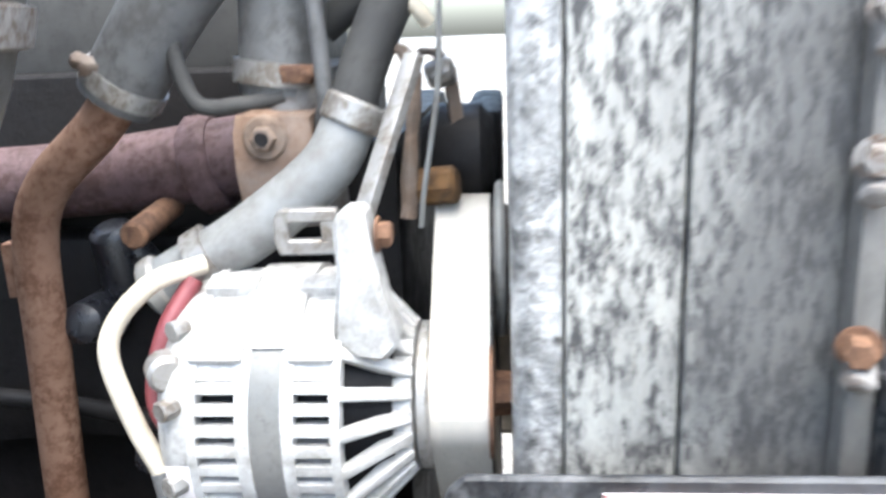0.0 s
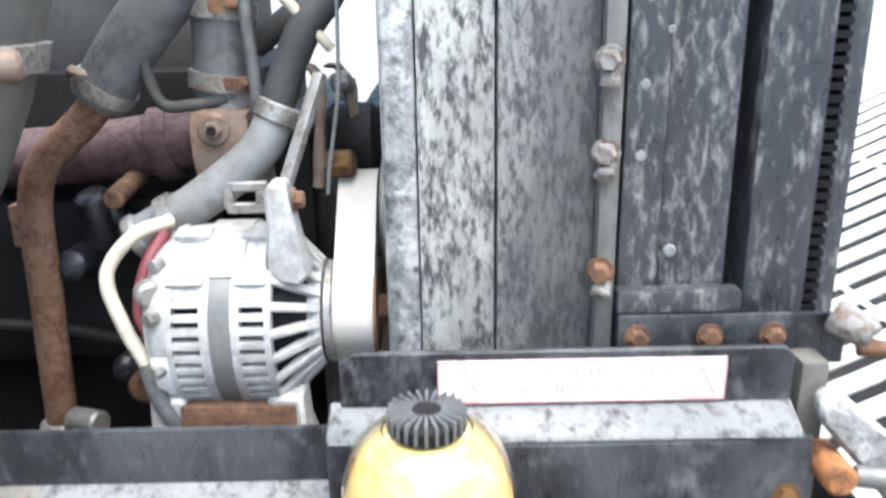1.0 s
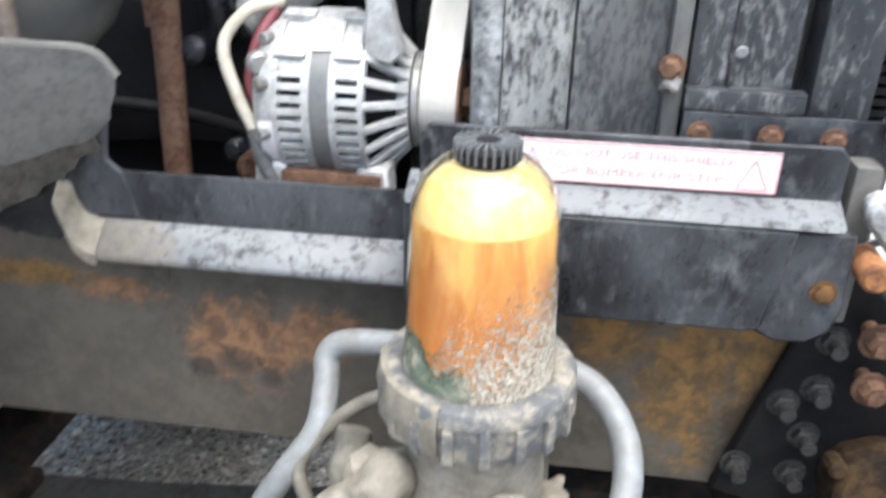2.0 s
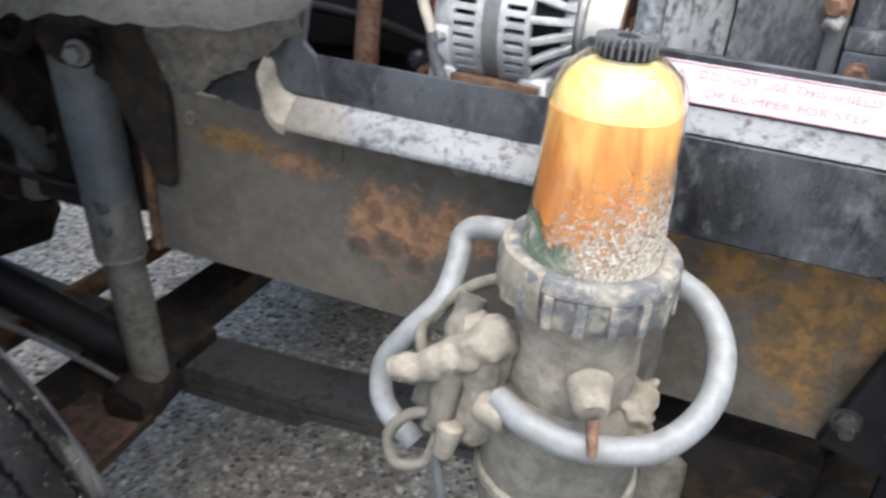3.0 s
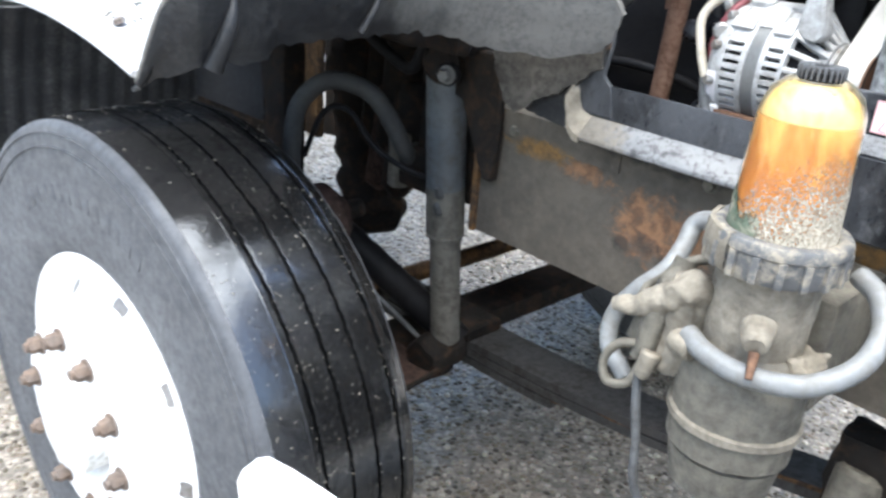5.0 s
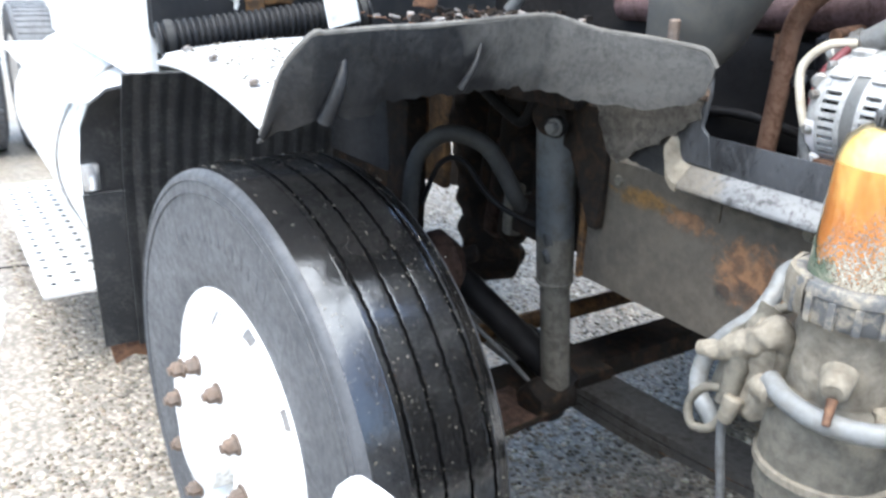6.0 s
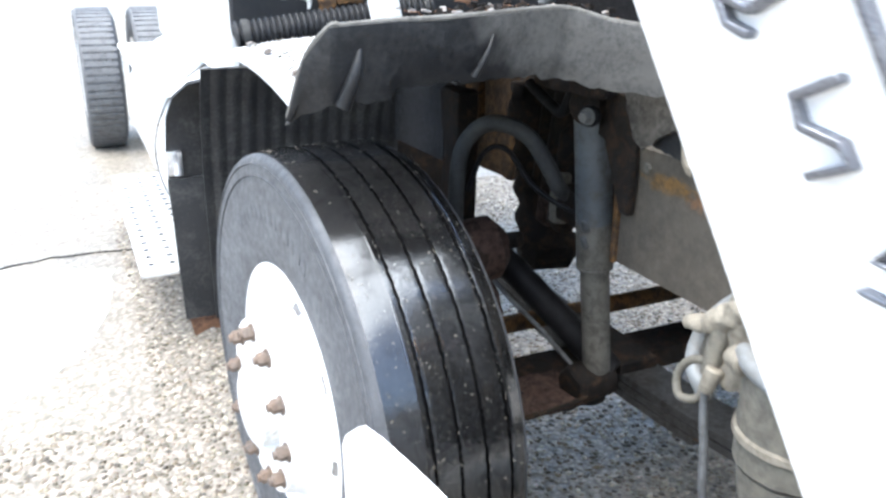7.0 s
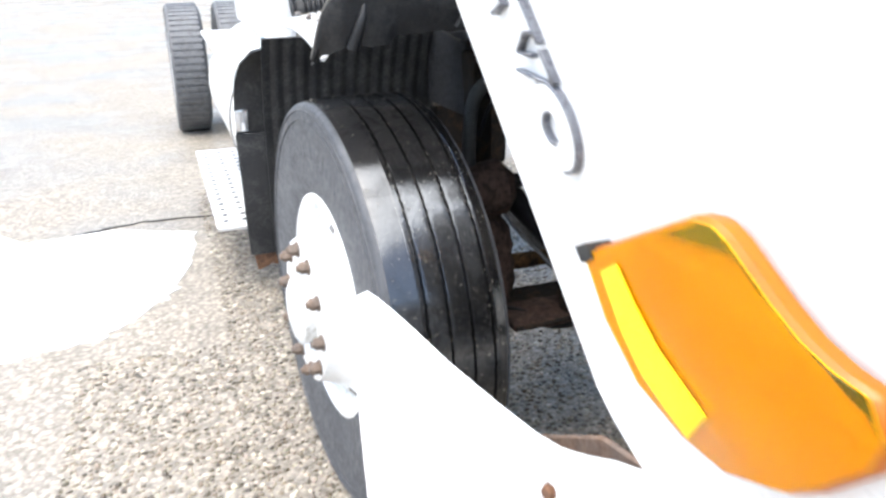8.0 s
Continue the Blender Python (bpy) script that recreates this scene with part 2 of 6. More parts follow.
CREAM = mat("cream_cable", (0.44, 0.4, 0.32), (0.5, 0.46, 0.38), (0.3, 0.26, 0.2), 15, 60, 0.3, rough=0.55, soft=0.14)
RED_CABLE = mat("red_cable", (0.12, 0.025, 0.03), (0.17, 0.04, 0.045), None, 15, 90, rough=0.5)
SHOCK = mat("shock_paint", (0.055, 0.064, 0.074), (0.095, 0.103, 0.11), (0.06, 0.058, 0.054), 7, 50, 0.36, rough=0.5)
SHOCK_TAN = mat("clay_dusted_tube", (0.095, 0.09, 0.077), (0.13, 0.122, 0.106), (0.06, 0.055, 0.047), 9, 60, 0.4, rough=0.7)
SHOCK_STAIN = mat("oil_stain", (0.03, 0.032, 0.034), (0.05, 0.052, 0.054), None, 30, 90, rough=0.5)
STICKER = mat("white_sticker", (0.75, 0.72, 0.72), (0.7, 0.66, 0.66), None, 20, 80, rough=0.35, rvar=0.1, bump=0.05)
STICKER_RED = mat("faded_red_print", (0.57, 0.26, 0.27), (0.66, 0.44, 0.44), None, 60, 200, rough=0.4)
BELT = mat("ribbed_belt", (0.36, 0.345, 0.31), (0.44, 0.42, 0.38), None, 9, 120, rough=0.5, stretch=(6, 1, 1))
GRILLE = mat("pale_grille", (0.42, 0.43, 0.41), (0.5, 0.5, 0.48), (0.3, 0.29, 0.26), 10, 80, 0.3, rough=0.5)
# dirt tones lowered to near black, so underbody shade is partly in the colour
DRUM = mat("shade_dark_underbody_dirt", (0.009, 0.008, 0.0075), (0.02, 0.017, 0.015), (0.04, 0.026, 0.017), 9, 60, 0.36, rough=0.85, bump=0.4, spec=0.12)
OCHRE = mat("ochre_rust", (0.15, 0.078, 0.03), (0.09, 0.052, 0.024), (0.045, 0.03, 0.02), 12, 60, 0.48, rough=0.85, bump=0.4, spec=0.2)
# a shaded copy of OCHRE for rust that rendered too brightly lit
OCHRE_DARK = mat("shade_dark_ochre_rust", (0.06, 0.036, 0.016), (0.035, 0.023, 0.013), (0.018, 0.013, 0.01), 10, 60, 0.5, rough=0.85, bump=0.4, spec=0.12)
SPRING = mat("grey_spring_steel", (0.028, 0.028, 0.028), (0.05, 0.048, 0.046), (0.02, 0.018, 0.016), 7, 60, 0.36, rough=0.6, bump=0.3, spec=0.35)
RED_DIRT = mat("red_brown_dirt", (0.05, 0.03, 0.024), (0.075, 0.048, 0.038), (0.025, 0.018, 0.015), 14, 70, 0.45, rough=0.85, bump=0.5, spec=0.15)
STEP_ALU = mat("aluminium_tread", (0.6, 0.6, 0.59), (0.68, 0.68, 0.67), (0.45, 0.43, 0.4), 8, 60, 0.35, rough=0.45, metal=0.4)


def clear(name, tint, rough, ior=1.45, weight=1.0):
    m = bpy.data.materials.new(name)
    m.use_nodes = True
    b = m.node_tree.nodes["Principled BSDF"]
    b.inputs["Base Color"].default_value = rgb(tint)
    b.inputs["Transmission Weight"].default_value = weight
    b.inputs["Roughness"].default_value, b.inputs["IOR"].default_value = rough, ior
    return m


AMBER_BOWL = clear("amber_bowl_plastic", (1.0, 0.93, 0.74), 0.05, ior=1.25, weight=0.98)
SILT = mat("pale_silt", (0.48, 0.43, 0.34), (0.56, 0.51, 0.42), (0.33, 0.28, 0.21), 40, 160, 0.45, rough=0.9, bump=0.8, bscale=200)
AMBER_LENS = clear("amber_lamp_lens", (1.0, 0.79, 0.03), 0.15, ior=1.25, weight=0.97)
YELLOW_FACET = mat("yellow_lens_facet", (1.0, 0.62, 0.01), (1.0, 0.68, 0.02), None, 20, 60, rough=0.15, rvar=0.05, bump=0)
# darker copy of the reflector orange, offsetting strong light on the lamp's sides
LAMP_RIM = mat("darkened_amber_sides", (0.42, 0.11, 0.0), (0.5, 0.14, 0.0), None, 14, 60, rough=0.4)
LAMP_BACK = mat("orange_lamp_reflector", (1.0, 0.46, 0.0), (1.0, 0.54, 0.0), None, 14, 60, rough=0.6)
FILTER_CORE = mat("orange_filter_element", (0.62, 0.24, 0.045), (0.8, 0.5, 0.18), (0.5, 0.165, 0.02), 16, 40, 0.42, rough=0.7, stretch=(1, 1, 0.3), soft=0.12, edge=0.2, drift=(0.0, 7.5, -9.15))
# the whitish third tone paints small highlights seen on the dome
CREAM_CAP = mat("gold_cap_painted_glints", (0.86, 0.68, 0.33), (0.76, 0.54, 0.18), (0.9, 0.83, 0.58), 24, 60, 0.3, rough=0.15, rvar=0.05, drift=(0.0, 30.0, -38.4), soft=0.12, bump=0.03, coat=0.6)
GOLD_CORE = mat("golden_filter_top", (0.8, 0.52, 0.17), (0.86, 0.62, 0.24), None, 14, 60, rough=0.4)
GREEN_FUEL = mat("dark_green_residue", (0.07, 0.11, 0.08), (0.13, 0.15, 0.1), (0.4, 0.36, 0.28), 18, 60, 0.4, rough=0.5)


def splash(name, m, rise, side, level, grain):
    """Lets a film of m thin out upwards and to one side, with ragged specks at its border."""
    c = m.copy()
    c.name = name
    n, link = c.node_tree.nodes, c.node_tree.links.new
    b, out = n["Principled BSDF"], n["Material Output"]
    tc, xyz, ns = n.new("ShaderNodeTexCoord"), n.new("ShaderNodeSeparateXYZ"), n.new("ShaderNodeTexNoise")
    link(tc.outputs["Object"], xyz.inputs[0])
    link(tc.outputs["Object"], ns.inputs["Vector"])
    ns.inputs["Scale"].default_value, ns.inputs["Detail"].default_value, ns.inputs["Roughness"].default_value = grain, 6, 0.7
    total = None
    for src, k, off in ((xyz.outputs[2], -rise, rise * level), (xyz.outputs[0], side, -side * 0.175), (ns.outputs["Fac"], 6.0, -3.0)):
        q = n.new("ShaderNodeMath")
        q.operation = "MULTIPLY_ADD"
        link(src, q.inputs[0])
        q.inputs[1].default_value, q.inputs[2].default_value = k, off
        if total is None:
            total = q.outputs[0]
        else:
            add = n.new("ShaderNodeMath")
            add.operation = "ADD"
            link(total, add.inputs[0])
            link(q.outputs[0], add.inputs[1])
            total = add.outputs[0]
    lim = n.new("ShaderNodeMapRange")
    lim.inputs["From Min"].default_value, lim.inputs["From Max"].default_value = 0.0, 0.9
    link(total, lim.inputs["Value"])
    link(lim.outputs[0], b.inputs["Alpha"])
    return c


SILT_SPLASH = splash("thin_silt_splash", SILT, 13.0, 9.0, 1.178, 330)
GREEN_FILM = splash("green_residue_film", GREEN_FUEL, 40.0, -14.0, 1.162, 45)


def ground_material():
    m = bpy.data.materials.new("gravelly_wet_asphalt")
    m.use_nodes = True
    nt = m.node_tree
    n, link = nt.nodes, nt.links.new
    b = n["Principled BSDF"]
    tc = n.new("ShaderNodeTexCoord")
    vor, big, mid = n.new("ShaderNodeTexVoronoi"), n.new("ShaderNodeTexNoise"), n.new("ShaderNodeTexNoise")
    vor.inputs["Scale"].default_value = 58
    big.inputs["Scale"].default_value, big.inputs["Detail"].default_value = 0.7, 5
    mid.inputs["Scale"].default_value, mid.inputs["Detail"].default_value = 9, 8
    for t in (vor, big, mid):
        link(tc.outputs["Object"], t.inputs["Vector"])
    stone = n.new("ShaderNodeValToRGB")
    stone.color_ramp.elements[0].color, stone.color_ramp.elements[1].color = rgb((0.11, 0.092, 0.068)), rgb((0.48, 0.425, 0.345))
    sep = n.new("ShaderNodeSeparateColor")
    link(vor.outputs["Color"], sep.inputs[0])
    link(sep.outputs[0], stone.inputs[0])
    mx = n.new("ShaderNodeMix")
    mx.data_type = "RGBA"
    link(mid.outputs["Fac"], mx.inputs[0])
    link(stone.outputs[0], mx.inputs[6])
    mx.inputs[7].default_value = rgb((0.21, 0.19, 0.165))
    gap, dk = n.new("ShaderNodeMapRange"), n.new("ShaderNodeMix")
    gap.inputs["From Min"].default_value, gap.inputs["From Max"].default_value = 0.32, 0.75
    gap.inputs["To Max"].default_value = 0.45
    link(vor.outputs["Distance"], gap.inputs["Value"])
    dk.data_type = "RGBA"
    link(gap.outputs[0], dk.inputs[0])
    link(mx.outputs[2], dk.inputs[6])
    dk.inputs[7].default_value = rgb((0.045, 0.04, 0.034))
    link(dk.outputs[2], b.inputs["Base Color"])
    wet = n.new("ShaderNodeMapRange")
    wet.inputs["From Min"].default_value, wet.inputs["From Max"].default_value = 0.42, 0.6
    wet.inputs["To Min"].default_value, wet.inputs["To Max"].default_value = 0.75, 0.3
    link(big.outputs["Fac"], wet.inputs["Value"])
    link(wet.outputs[0], b.inputs["Roughness"])
    bp = n.new("ShaderNodeBump")
    bp.inputs["Strength"].default_value, bp.inputs["Distance"].default_value = 0.6, 0.006
    inv = n.new("ShaderNodeMath")
    inv.operation = "SUBTRACT"
    inv.inputs[0].default_value = 1
    link(vor.outputs["Distance"], inv.inputs[1])
    link(inv.outputs[0], bp.inputs["Height"])
    link(bp.outputs[0], b.inputs["Normal"])
    return m


GROUND = ground_material()


def stone_material():
    m = bpy.data.materials.new("wet_gravel_stones")
    m.use_nodes = True
    n, link = m.node_tree.nodes, m.node_tree.links.new
    b, geo, ramp = n["Principled BSDF"], n.new("ShaderNodeNewGeometry"), n.new("ShaderNodeValToRGB")
    e = ramp.color_ramp.elements
    e[0].color, e[1].color = rgb((0.06, 0.047, 0.032)), rgb((0.62, 0.56, 0.46))
    for at, c in ((0.4, (0.165, 0.132, 0.092)), (0.72, (0.28, 0.235, 0.175)), (0.9, (0.46, 0.4, 0.32))):
        e.new(at).color = rgb(c)
    link(geo.outputs["Random Per Island"], ramp.inputs[0])
    tc, ns, mx = n.new("ShaderNodeTexCoord"), n.new("ShaderNodeTexNoise"), n.new("ShaderNodeMix")
    ns.inputs["Scale"].default_value, ns.inputs["Detail"].default_value = 120, 5
    link(tc.outputs["Object"], ns.inputs["Vector"])
    mx.data_type, mx.blend_type = "RGBA", "MULTIPLY"
    mx.inputs[0].default_value = 0.5
    link(ramp.outputs[0], mx.inputs[6])
    link(ns.outputs["Color"], mx.inputs[7])
    link(mx.outputs[2], b.inputs["Base Color"])
    b.inputs["Roughness"].default_value = 0.33
    return m


STONES = stone_material()
CONCRETE = mat("pale_wet_concrete", (0.5, 0.49, 0.47), (0.58, 0.57, 0.55), (0.4, 0.38, 0.35), 3, 40, 0.3, rough=0.3, rvar=0.15, bump=0.1, soft=0.12)


# ---- building helpers ----
def thing(name, at, label, category, group="", kind=""):
    ob = new(name)
    ob.location = at
    ob.empty_display_size = 0.05
    return tagged(ob, label, category, group, kind)


def finish(bm, name, material, smooth=40):
    me = bpy.data.meshes.new(name)
    bmesh.ops.recalc_face_normals(bm, faces=bm.faces)
    bm.to_mesh(me)
    bm.free()
    me.materials.append(material)
    if smooth:
        me.polygons.foreach_set("use_smooth", [True] * len(me.polygons))
        me.set_sharp_from_angle(angle=radians(smooth))
    return me


def part(name, bm, material, parent, label="", smooth=40):
    """One mesh, laid out in world metres, under a thing or a part."""
    ob = new(name, finish(bm, name, material, smooth))
    ob.parent = parent
    top = Matrix.Identity(4)
    p = parent
    while p:
        top = p.matrix_basis @ top if p.parent is None else p.matrix_parent_inverse @ p.matrix_basis @ top
        p = p.parent
    ob.matrix_parent_inverse = top.inverted()
    if label:
        ob["label"] = label
    return ob


def solo(name, bm, material, label, category, group="", kind="", smooth=40):
    return tagged(new(name, finish(bm, name, material, smooth)), label, category, group, kind)


def bevel(bm, width, segments=2, angle=30):
    es = [e for e in bm.edges if len(e.link_faces) == 2 and e.calc_face_angle(0) > radians(angle)]
    if width and es:
        bmesh.ops.bevel(bm, geom=es, offset=width, segments=segments, affect="EDGES", profile=0.7)
    return bm


def box(x0, x1, y0, y1, z0, z1, r=0.003, m=None, bm=None):
    own = bmesh.new()
    bmesh.ops.create_cube(own, size=1)
    for v in own.verts:
        v.co = Vector((x0 + (v.co.x + 0.5) * (x1 - x0), y0 + (v.co.y + 0.5) * (y1 - y0), z0 + (v.co.z + 0.5) * (z1 - z0)))
    bevel(own, r)
    if m:
        own.transform(m)
    return join(bm, own)


def join(bm, own):
    if bm is None:
        return own
    me = bpy.data.meshes.new("joint")
    own.to_mesh(me)
    own.free()
    bm.from_mesh(me)
    bpy.data.meshes.remove(me)
    return bm


def spin(profile, m=None, n=32, bm=None, closed=False, arc=2 * math.pi, caps=True):
    """Turns (radius, height) pairs round the local z axis."""
    own = bmesh.new()
    whole = abs(arc - 2 * math.pi) < 1e-6
    rings = []
    for r, z in profile:
        k = n if whole else n + 1
        rings.append([own.verts.new((r * math.cos(arc * i / n), r * math.sin(arc * i / n), z)) for i in range(k)])
    pairs = list(zip(rings, rings[1:])) + ([(rings[-1], rings[0])] if closed else [])
    for a, b in pairs:
        for i in range(n):
            j = (i + 1) % len(a)
            own.faces.new((a[i], a[j], b[j], b[i]))
    if caps and not closed and whole:
        for ring in (rings[0], rings[-1]):
            own.faces.new(ring)
    if m:
        own.transform(m)
    return join(bm, own)


def along(p0, p1):
    """A pose at p0 whose z axis points to p1."""
    d = Vector(p1) - Vector(p0)
    return Matrix.Translation(p0) @ d.to_track_quat("Z", "Y").to_matrix().to_4x4()


def rod(p0, p1, r0, r1=None, n=20, r=0.0, bm=None):
    h = (Vector(p1) - Vector(p0)).length
    r1 = r0 if r1 is None else r1
    prof = [(r0, 0), (r1, h)] if not r else [(r0 - r, 0), (r0, r), (r1, h - r), (r1 - r, h)]
    return spin(prof, along(p0, p1), n, bm)


def curve_points(pts, steps=8):
    pts = [Vector(p) for p in pts]
    ext = [2 * pts[0] - pts[1]] + pts + [2 * pts[-1] - pts[-2]]
    out = []
    for i in range(1, len(ext) - 2):
        a, b, c, d = ext[i - 1:i + 3]
        for k in range(steps):
            t = k / steps
            out.append(0.5 * (2 * b + (c - a) * t + (2 * a - 5 * b + 4 * c - d) * t * t + (3 * b - a - 3 * c + d) * t ** 3))
    return out + [pts[-1]]


def tube(pts, r, n=14, steps=8, bm=None, bumps=0.0):
    """A round hose through the points; r is one radius or one for each point."""
    path = curve_points(pts, steps)
    rs = [r] * len(pts) if isinstance(r, (int, float)) else list(r)
    own = bmesh.new()
    side = None
    rings = []
    for i, p in enumerate(path):
        d = (path[min(i + 1, len(path) - 1)] - path[max(i - 1, 0)]).normalized()
        if side is None:
            side = d.orthogonal().normalized()
        side = (side - d * side.dot(d)).normalized()
        up = d.cross(side)
        f = i / steps
        k = min(int(f), len(rs) - 2)
        rad = rs[k] + (rs[k + 1] - rs[k]) * (f - k)
        ring = []
        for j in range(n):
            a = 2 * math.pi * j / n
            q = p + (side * math.cos(a) + up * math.sin(a)) * rad
            if bumps:
                q = p + (q - p) * (1 + bumps * noise.noise(q * 60))
            ring.append(own.verts.new(q))
        rings.append(ring)
    for a, b in zip(rings, rings[1:]):
        for j in range(n):
            own.faces.new((a[j], a[(j + 1) % n], b[(j + 1) % n], b[j]))
    own.faces.new(rings[0])
    own.faces.new(rings[-1])
    return join(bm, own)


def slab(outline, axis, lo, hi, r=0.002, m=None, bm=None):
    """An outline in the two other axes, made thick from lo to hi along axis."""
    own = bmesh.new()
    put = {"x": lambda a, b, h: (h, a, b), "y": lambda a, b, h: (a, h, b), "z": lambda a, b, h: (a, b, h)}[axis]
    low, top = [own.verts.new(put(a, b, lo)) for a, b in outline], [own.verts.new(put(a, b, hi)) for a, b in outline]
    own.faces.new(low)
    own.faces.new(top)
    k = len(outline)
    for i in range(k):
        own.faces.new((low[i], low[(i + 1) % k], top[(i + 1) % k], top[i]))
    bmesh.ops.recalc_face_normals(own, faces=own.faces)
    bevel(own, r, 1)
    if m:
        own.transform(m)
    return join(bm, own)


def sheet(rows, thick, bm=None):
    """A skin over a grid of points, made thick along its normals."""
    own = bmesh.new()
    grid = [[own.verts.new(p) for p in row] for row in rows]
    for a, b in zip(grid, grid[1:]):
        for i in range(len(a) - 1):
            own.faces.new((a[i], a[i + 1], b[i + 1], b[i]))
    bmesh.ops.recalc_face_normals(own, faces=own.faces)
    bmesh.ops.solidify(own, geom=own.faces[:], thickness=thick)
    return join(bm, own)


def hexbolt(p, d, r, h, bm=None, washer=True):
    """A hexagon head with a washer, standing at p and pointing along d."""
    m = along(p, Vector(p) + Vector(d))
    own = spin([(r, 0), (r, h * 0.8), (r * 0.8, h)], m @ pose(0, 0, 0.15 * h), 6)
    if washer:
        spin([(r * 1.35, 0), (r * 1.35, h * 0.18)], m, 14, own)
    return join(bm, own)


def rough_up(bm, amount, scale=40.0, cuts=0):
    if cuts:
        bmesh.ops.subdivide_edges(bm, edges=bm.edges[:], cuts=cuts, use_grid_fill=True)
    bm.normal_update()
    for v in bm.verts:
        v.co += v.normal * amount * noise.noise(v.co * scale)
    return bm


# ---- ground ----
def build_ground():
    bm = bmesh.new()
    xs = [-400, -120, -40, -15, -8, -5, -3, -2, -1, 0, 1, 2, 4, 8, 15, 40, 120, 400]
    grid = [[bm.verts.new((x, y, 0)) for y in xs] for x in xs]
    for a, b in zip(grid, grid[1:]):
        for i in range(len(a) - 1):
            bm.faces.new((a[i], a[i + 1], b[i + 1], b[i]))
    solo("ground", bm, GROUND, "wet gravelly asphalt yard under the truck", "ground", kind="structure", smooth=0)


build_ground()


def patch():
    """A smooth pale concrete patch in the yard, and the crack along it."""
    random.seed(12)
    o = [(-3.15, -0.45), (-2.75, -0.5), (-2.36, -0.58), (-2.1, -0.74), (-1.95, -0.9), (-1.86, -1.25), (-1.9, -2.2), (-2.6, -3.4), (-4.4, -3.6), (-4.1, -2.0), (-3.3, -1.3), (-3.36, -0.85)]
    fine = []
    for a, b in zip(o, o[1:] + o[:1]):
        for k in range(6):
            f = k / 6
            fine.append((a[0] + (b[0] - a[0]) * f + random.uniform(-0.02, 0.02), a[1] + (b[1] - a[1]) * f + random.uniform(-0.02, 0.02)))
    solo("pavement", slab(fine, "z", -0.02, 0.004, 0), CONCRETE, "smooth pale wet concrete patch in the yard", "concrete patch", kind="structure")
    bm = None
    pts = [(-3.0, -2.4), (-3.16, -1.45), (-3.3, -1.1), (-3.41, -0.92), (-3.45, -0.6), (-3.4, -0.3), (-3.5, 0.0), (-3.45, 0.4)]
    line = []
    for a, b in zip(pts, pts[1:]):
        for k in range(5):
            f = k / 5
            line.append((a[0] + (b[0] - a[0]) * f + random.uniform(-0.025, 0.025), a[1] + (b[1] - a[1]) * f))
    left = [(x - random.uniform(0.002, 0.008), y) for x, y in line]
    right = [(x + random.uniform(0.002, 0.008), y) for x, y in line]
    solo("crack", slab(left + right[::-1], "z", 0.0, 0.0055, 0), SOOT, "jagged dark crack in the yard", "crack", kind="structure")


patch()


def gravel():
    """Stones bedded side by side in the yard under and beside the truck, joined into one mesh."""
    rng = np.random.default_rng(8)
    g = (1 + 5 ** 0.5) / 2
    unit = np.array([(-1, g, 0), (1, g, 0), (-1, -g, 0), (1, -g, 0), (0, -1, g), (0, 1, g), (0, -1, -g), (0, 1, -g), (g, 0, -1), (g, 0, 1), (-g, 0, -1), (-g, 0, 1)], float) / (1 + g * g) ** 0.5
    tri = np.array([(0, 11, 5), (0, 5, 1), (0, 1, 7), (0, 7, 10), (0, 10, 11), (1, 5, 9), (5, 11, 4), (11, 10, 2), (10, 7, 6), (7, 1, 8), (3, 9, 4), (3, 4, 2), (3, 2, 6), (3, 6, 8), (3, 8, 9), (4, 9, 5), (2, 4, 11), (6, 2, 10), (8, 6, 7), (9, 8, 1)])
    step = 0.0185
    nx, ny = int(4.9 / step), int(3.4 / step)
    gx, gy = np.meshgrid(np.arange(nx), np.arange(ny), indexing="ij")
    x = (-4.0 + (gx + 0.5 * (gy % 2)) * step).ravel()
    y = (-0.95 + gy * step).ravel()
    keep = (rng.random(len(x)) < 0.86) & ((y > -0.4) | (x > -1.75))
    x, y = x[keep], y[keep]
    k = len(x)
    x, y = x + rng.normal(0, 0.004, k), y + rng.normal(0, 0.004, k)
    size = rng.uniform(0.006, 0.0125, k)
    flat, long_, turn = rng.uniform(0.35, 0.7, k), rng.uniform(0.75, 1.25, k), rng.uniform(0, 6.28, k)
    v = np.repeat(unit[None], k, 0) * (1 + rng.normal(0, 0.13, (k, 12, 1)))
    v = v * np.stack([size * long_, size / long_, size * flat], 1)[:, None, :]
    c, s_ = np.cos(turn)[:, None], np.sin(turn)[:, None]
    v = np.stack([v[:, :, 0] * c - v[:, :, 1] * s_ + x[:, None], v[:, :, 0] * s_ + v[:, :, 1] * c + y[:, None], v[:, :, 2] + rng.uniform(-0.004, 0.001, k)[:, None]], 2)
    faces = (tri[None] + 12 * np.arange(k)[:, None, None]).reshape(-1, 3)
    me = bpy.data.meshes.new("gravel")
    me.vertices.add(12 * k)
    me.vertices.foreach_set("co", v.reshape(-1))
    me.loops.add(len(faces) * 3)
    me.loops.foreach_set("vertex_index", faces.reshape(-1))
    me.polygons.add(len(faces))
    me.polygons.foreach_set("loop_start", np.arange(0, len(faces) * 3, 3))
    me.polygons.foreach_set("use_smooth", np.ones(len(faces), bool))
    me.update(calc_edges=True)
    me.materials.append(STONES)
    tagged(new("gravel", me), "brown and grey gravel bedded in the yard", "gravel", kind="stuff")


gravel()


